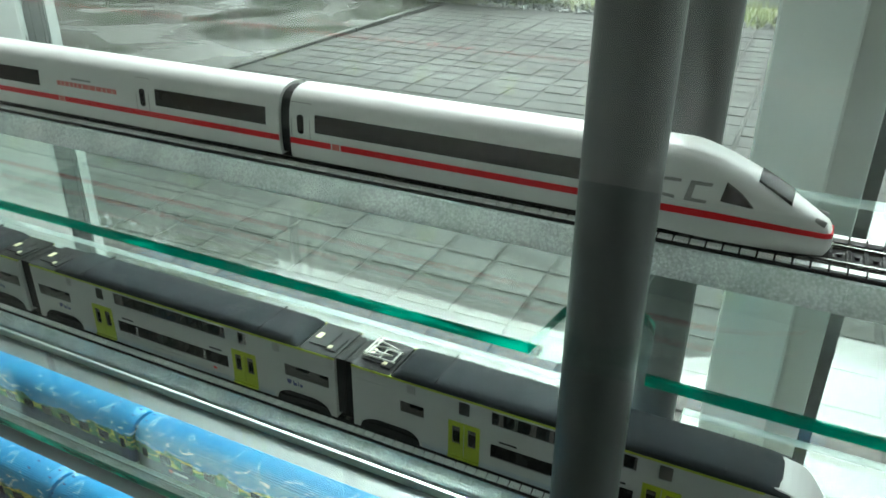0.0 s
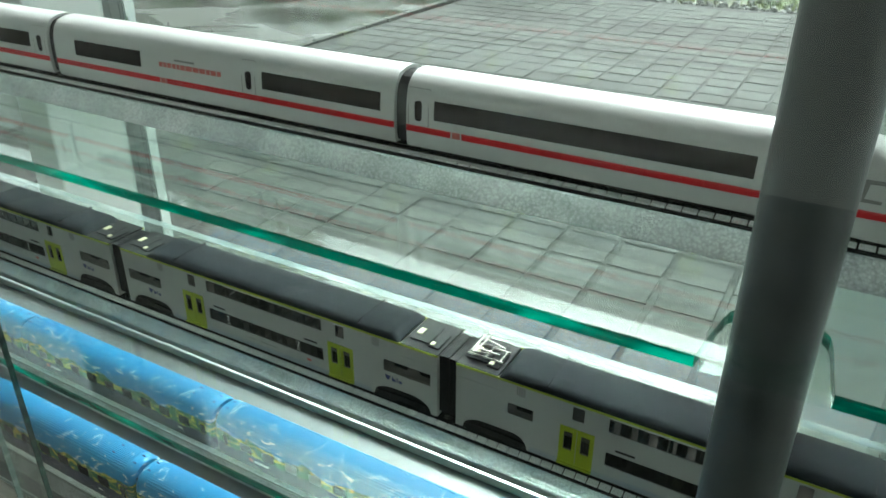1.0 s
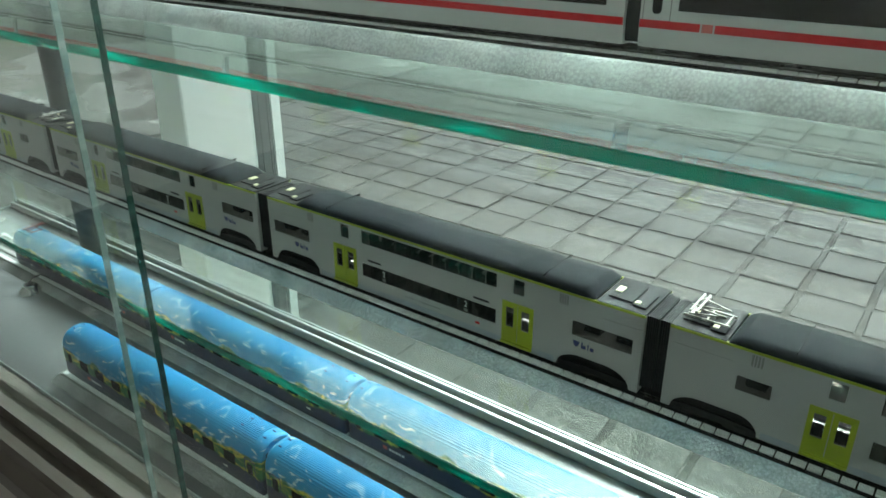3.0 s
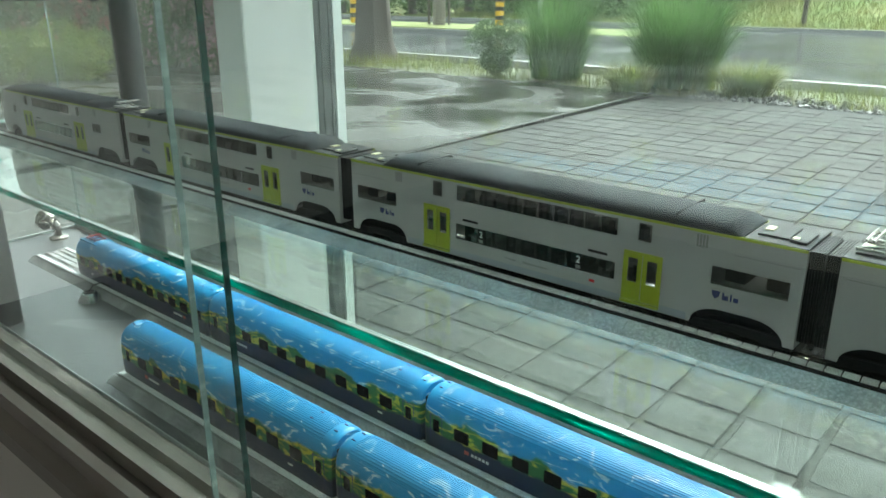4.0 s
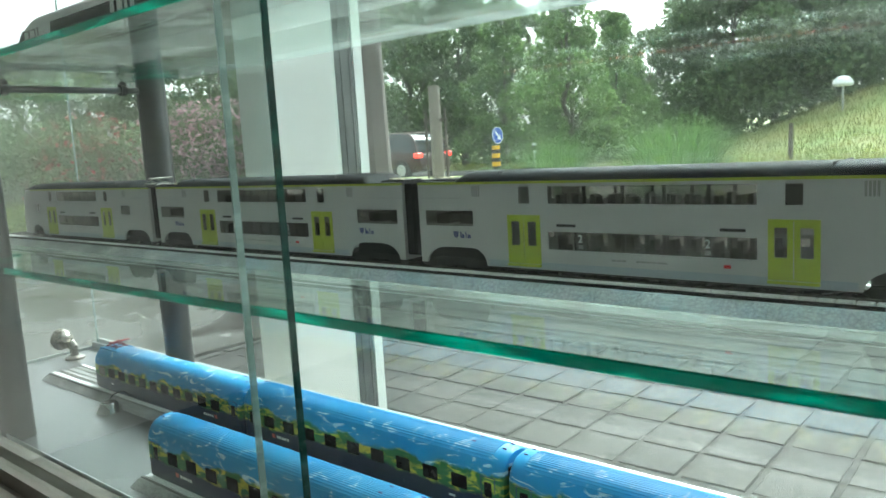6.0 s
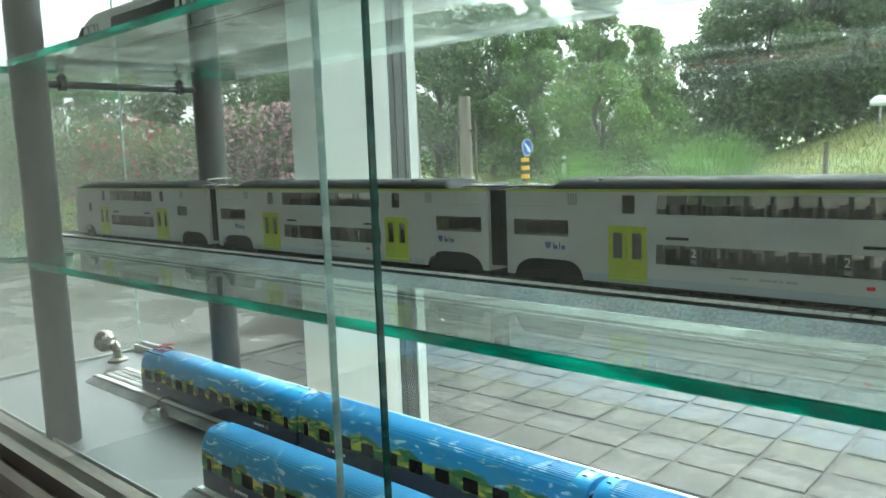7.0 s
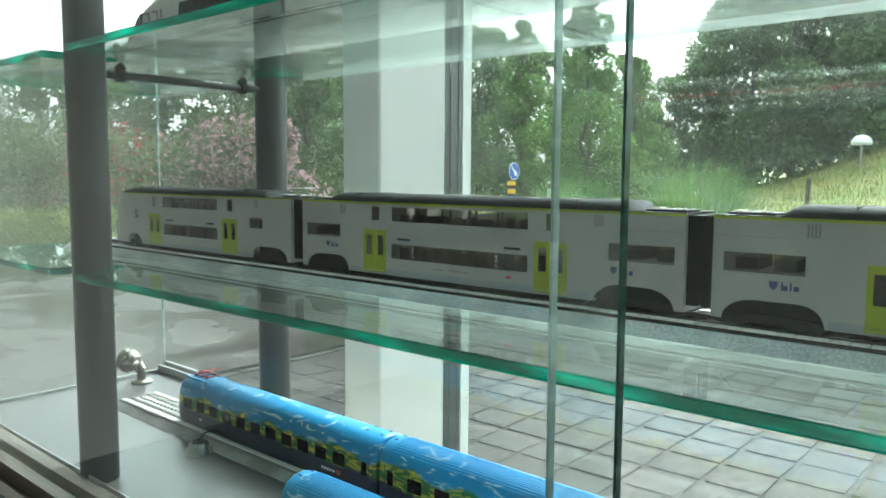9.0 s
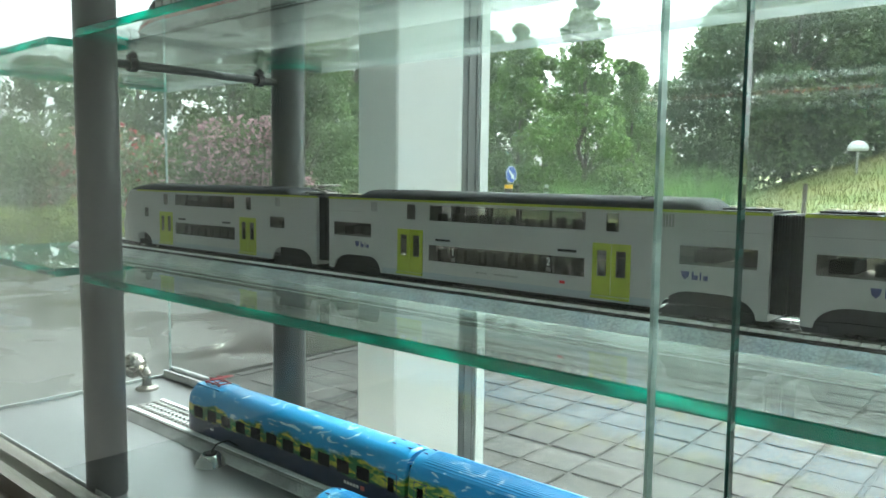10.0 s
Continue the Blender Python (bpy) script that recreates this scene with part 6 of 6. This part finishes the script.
# pole with two stakes
x, y, z = P(41.2, 22.3)
pole = base("wooden_pole", pose(x, y, z), "weathered wooden pole between two thin stakes", "pole")
bm = bmesh.new()
tube(bm, (0, 0, -0.2), (0, 0, 2.75), 0.18, 0.16, 16)
part("post", bm, M_POLEWOOD, pole, smooth=True)
for sx in (-0.38, 0.36):
    bm = bmesh.new()
    tube(bm, (sx, 0, -0.2), (sx, 0, 2.1), 0.04, 0.035, 8)
    part("stake", bm, M_BARK, pole)
bm = bmesh.new()
quad_box(bm, -0.45, 0.42, -0.03, 0.03, 1.75, 1.82)
part("crossbar", bm, M_BARK, pole)

# traffic sign on the island
M_SIGNBLUE = shader("sign_blue", (0.02, 0.10, 0.45), 0.35)
M_SIGNWHITE = shader("sign_white", (0.75, 0.77, 0.78), 0.4)
M_SIGNYEL = shader("sign_yellow", (0.75, 0.42, 0.01), 0.4)
sx_, sy_, sz_ = P(36.9, 22.0)
sz_ = GROUND + 0.135
sign = base("traffic_sign", pose(sx_, sy_, sz_, 0, 0, 88), "round blue sign with white arrow on a yellow-black post", "traffic sign")
bm = bmesh.new()
tube(bm, (0, 0, 0), (0, 0, 0.92), 0.13, 0.13, 20)
part("post", bm, M_SIGNYEL, sign, "yellow post", smooth=True)
for z0 in (0.16, 0.42, 0.68):
    bm = bmesh.new()
    tube(bm, (0, 0, z0), (0, 0, z0 + 0.12), 0.133, 0.133, 20)
    part("band", bm, M_RUBBER, sign, "black band", smooth=True)
bm = bmesh.new()
tube(bm, (0, 0, 0.9), (0, 0, 1.02), 0.03, 0.03, 10)
part("bracket", bm, M_STEEL, sign)
bm = bmesh.new()
tube(bm, (0, -0.10, 1.24), (0, -0.07, 1.24), 0.26, 0.26, 32)
sign.scale = (0.9, 0.9, 0.9)
disc = part("disc", bm, M_SIGNBLUE, sign, "blue disc")
bm = bmesh.new()
rim = [(0.262 * math.cos(k * math.pi / 16), 0.262 * math.sin(k * math.pi / 16)) for k in range(32)]
for k in range(32):
    a, b = rim[k], rim[(k + 1) % 32]
    prism(bm, [(a[0], 1.24 + a[1]), (b[0], 1.24 + b[1]), (b[0] * 0.93, 1.24 + b[1] * 0.93), (a[0] * 0.93, 1.24 + a[1] * 0.93)], "y", -0.106, -0.098)
part("rim", bm, M_SIGNWHITE, disc, "white rim")
bm = bmesh.new()
prism(bm, [(-0.15, 1.35), (-0.11, 1.39), (0.06, 1.22), (0.11, 1.27), (0.15, 1.09), (-0.03, 1.13), (0.02, 1.18)], "y", -0.106, -0.098)
part("arrow", bm, M_SIGNWHITE, disc, "white arrow pointing down to the side")
# second banded bollard
x, y, z = P(47.2, 24)
b2 = base("bollard", pose(x, y, GROUND + 0.135), "yellow and black banded bollard", "bollard")
bm = bmesh.new()
tube(bm, (0, 0, 0), (0, 0, 0.95), 0.12, 0.12, 20)
part("post", bm, M_SIGNYEL, b2, smooth=True)
for z0 in (0.16, 0.42, 0.68):
    bm = bmesh.new()
    tube(bm, (0, 0, z0), (0, 0, z0 + 0.12), 0.123, 0.123, 20)
    part("band", bm, M_RUBBER, b2, "black band", smooth=True)
# tall traffic cone on the island
M_CONE = shader("orange_cone_plastic", (0.75, 0.10, 0.03), 0.45, vary=0.2, scale=6)
cone = base("traffic_cone", pose(-21.6, 16.6, GROUND + 0.135), "tall orange-red traffic cone on the island", "traffic cone")
bm = bmesh.new()
quad_box(bm, -0.20, 0.20, -0.20, 0.20, 0.0, 0.05, 0.01)
part("foot", bm, M_RUBBER, cone, "black rubber foot")
bm = bmesh.new()
tube(bm, (0, 0, 0.05), (0, 0, 1.02), 0.17, 0.06, 20)
part("shell", bm, M_CONE, cone, smooth=True)
bm = bmesh.new()
tube(bm, (0, 0, 0.62), (0, 0, 0.76), 0.109, 0.093, 20)
part("band", bm, M_SIGNWHITE, cone, "white reflective band", smooth=True)
# white marker beside the sign
x, y, z = P(34.0, 27)
mk = base("road_marker", pose(x, y, z), "small white roadside marker post", "marker")
bm = bmesh.new()
prism(bm, rounded(-0.07, 0.07, -0.05, 0.05, 0.03), "z", -0.1, 0.85)
part("post", bm, M_SIGNWHITE, mk)
bm = bmesh.new()
quad_box(bm, -0.075, 0.075, -0.055, 0.055, 0.60, 0.75)
part("band", bm, M_RUBBER, mk)
# dark post on the slope
x, y, z = P(16.7, 23.6)
fp_ = base("fence_post", pose(x, y, z), "dark wooden fence post on the slope", "post")
bm = bmesh.new()
tube(bm, (0, 0, -0.2), (0.02, 0, 0.98), 0.07, 0.06, 10)
part("post", bm, M_BARK, fp_)
# lamp on the hill
x, y, z = P(13.5, 30)
lamp = base("path_lamp", pose(x, y, z), "white mushroom path lamp on the hill", "lamp")
bm = bmesh.new()
tube(bm, (0, 0, -0.2), (0, 0, 0.8), 0.05, 0.05, 10)
part("pole", bm, M_STEEL, lamp)
bm = bmesh.new()
for (z0, q0), (z1, q1) in zip(((0.78, 0.30), (0.86, 0.34), (1.0, 0.28), (1.1, 0.16)), ((0.86, 0.34), (1.0, 0.28), (1.1, 0.16), (1.13, 0.02))):
    tube(bm, (0, 0, z0), (0, 0, z1), q0, q1, 24)
part("shade", bm, M_SIGNWHITE, lamp, "white lamp shade", smooth=True)

# ---------------------------------------------------------------- cars
M_CARGLASS = shader("car_glass", (0.02, 0.025, 0.028), 0.06, vary=0.1)
M_TYRE = shader("tyre_rubber", (0.02, 0.02, 0.02), 0.7, vary=0.3, scale=20)
M_RIM = shader("alloy_rim", (0.5, 0.5, 0.5), 0.3, 0.9, vary=0.2)
M_TAIL = shader("tail_lamp_red", (0.6, 0.02, 0.02), 0.2)
M_TAIL.node_tree.nodes["Principled BSDF"].inputs["Emission Color"].default_value = (1, 0.05, 0.03, 1)
M_TAIL.node_tree.nodes["Principled BSDF"].inputs["Emission Strength"].default_value = 0.8
M_LAMP = shader("clear_headlamp", (0.8, 0.82, 0.85), 0.1)
M_CARBROWN = shader("brown_metallic_paint", (0.055, 0.026, 0.022), 0.35, 0.3, vary=0.1, scale=3, coat=0.35)
M_CARSILVER = shader("silver_metallic_paint", (0.55, 0.56, 0.56), 0.25, 0.6, vary=0.1, scale=3, coat=0.8)
M_CARWHITE = shader("white_car_paint", (0.75, 0.75, 0.74), 0.25, 0.0, vary=0.05, scale=3, coat=0.8)


def car(name, paint, length, height, wagon, label):
    """A car that faces +x, wheels on z = 0."""
    root = base(name, pose(0, 0, -50), label, "car", group="passing cars")
    L, H, W = length, height, 0.88
    if wagon:
        prof = [(0, .34, .52), (.008, .28, .66), (.03, .25, .80), (.08, .24, .87), (.14, .24, .90), (.30, .24, .93), (.50, .24, .94), (.62, .24, .94), (.70, .24, .92), (.80, .24, .87),
                (.88, .25, .80), (.94, .26, .72), (.98, .28, .63), (.995, .32, .54), (1.0, .36, .48)]
        cab = [(.015, .86), (.03, .98), (.055, 1.14), (.09, H - .13), (.13, H - .06), (.19, H - .02), (.28, H), (.38, H), (.46, H - .02), (.52, H - .06), (.57, H - .15), (.62, H - .27), (.67, 1.02), (.71, .92)]
    else:
        prof = [(0, .36, .55), (.008, .30, .74), (.03, .26, .86), (.08, .24, .93), (.20, .24, .95), (.40, .24, .97), (.58, .24, .97), (.70, .24, .95), (.78, .24, .91), (.86, .24, .84),
                (.93, .26, .75), (.975, .28, .64), (.995, .33, .53), (1.0, .37, .47)]
        cab = [(.02, .90), (.035, 1.05), (.055, 1.22), (.085, H - .16), (.13, H - .07), (.20, H - .02), (.30, H), (.40, H - .01), (.48, H - .05), (.54, H - .12), (.60, H - .23), (.66, H - .36), (.72, 1.06), (.77, .95)]
    bm = bmesh.new()
    rings = []
    for t, z0, z1 in prof:
        w = W * (1 - 0.16 * abs(2 * t - 1) ** 5)
        rings.append([(t * L, -w * .93, z0), (t * L, -w, z0 + .12), (t * L, -w, z0 + (z1 - z0) * .6), (t * L, -w * .95, z1 - .02), (t * L, -w * .7, z1),
                      (t * L, w * .7, z1), (t * L, w * .95, z1 - .02), (t * L, w, z0 + (z1 - z0) * .6), (t * L, w, z0 + .12), (t * L, w * .93, z0)])
    loft(bm, rings)
    body = part("body", bm, paint, root, smooth=True)
    bm = bmesh.new()
    rings = []
    for t, z in cab:
        rings.append([(t * L, -W * .93, .88), (t * L, -W * (.93 - .20 * (z - .88) / (H - .88)), z - .03 if z > .96 else z), (t * L, -W * .60, z),
                      (t * L, W * .60, z), (t * L, W * (.93 - .20 * (z - .88) / (H - .88)), z - .03 if z > .96 else z), (t * L, W * .93, .88)])
    loft(bm, rings)
    part("glasshouse", bm, M_CARGLASS, root, "dark car windows", smooth=True)
    bm = bmesh.new()
    top = [c for c in cab if c[1] > H - .10]
    rings = [[(t * L, -W * .75, z - .035), (t * L, -W * .6, z + .012), (t * L, W * .6, z + .012), (t * L, W * .75, z - .035)] for t, z in top]
    loft(bm, rings)
    for s in (-1, 1):
        low_rear, low_front = [c for c in cab if c[1] <= H - .05 and c[0] < .3], [c for c in cab if c[1] <= H - .04 and c[0] > .3]
        for (t0, z0), (t1, z1) in list(zip(low_rear, low_rear[1:])) + list(zip(low_front, low_front[1:])):
            tube(bm, (t0 * L, s * W * (.93 - .20 * (z0 - .88) / (H - .88)), z0 - .01), (t1 * L, s * W * (.93 - .20 * (z1 - .88) / (H - .88)), z1 - .01), .04, seg=8)
        tm = 0.36
        tube(bm, (tm * L, s * W * .935, .90), (tm * L - .03, s * W * .74, H - .03), .035, seg=6)
    part("roof", bm, paint, root, smooth=True)
    for t in (.17, .81):
        for s in (-1, 1):
            bm = bmesh.new()
            tube(bm, (t * L, s * (W - .20), .32), (t * L, s * (W + .005), .32), .32, seg=28)
            wh = part("wheel", bm, M_TYRE, root, "black tyre", smooth=True)
            bm = bmesh.new()
            tube(bm, (t * L, s * (W - .02), .32), (t * L, s * (W + .014), .32), .21, .19, seg=20)
            part("rim", bm, M_RIM, wh, "alloy rim", smooth=True)
    for s in (-1, 1):
        bm = bmesh.new()
        quad_box(bm, .005 * L, .05 * L, s * .72 - .13, s * .72 + .13, .70, .86, .02)
        part("tail_lamp", bm, M_TAIL, root, "red tail lamp")
        bm = bmesh.new()
        quad_box(bm, .925 * L, .975 * L, s * .68 - .15, s * .68 + .13, .58, .70, .03)
        part("headlamp", bm, M_LAMP, root, "clear headlamp")
        bm = bmesh.new()
        quad_box(bm, .66 * L, .69 * L, s * .98 - .09, s * .98 + .06, .92, 1.05, .02)
        part("mirror", bm, paint, root)
    return root


car_brown = car("hatchback_car", M_CARBROWN, 4.4, 1.55, False, "brown metallic hatchback driving along the wet road")
car_silver = car("estate_car", M_CARSILVER, 4.7, 1.40, True, "silver estate car driving along the wet road")
car_white = car("hatchback_car", M_CARWHITE, 4.1, 1.5, False, "white hatchback driving along the wet road")


def motions():
    """Cars pass along the road, which runs along x."""
    def rows(places, y, heading):
        return [(t, pose(x, y, GROUND, 0, 0, heading)) for t, x in places]
    walk(car_brown, rows([(0.0, 66.8), (5.0, -2.7), (5.5, -9.7), (10.0, -72.2)], 19.0, 180))
    walk(car_silver, rows([(0.0, -110.2), (7.5, -9.7), (8.0, -3.0), (10.0, 23.8)], 11.2, 0))
    walk(car_white, rows([(0.0, 20.2), (9.0, 2.2), (10.0, 0.2)], 20.9, 180))


motions()
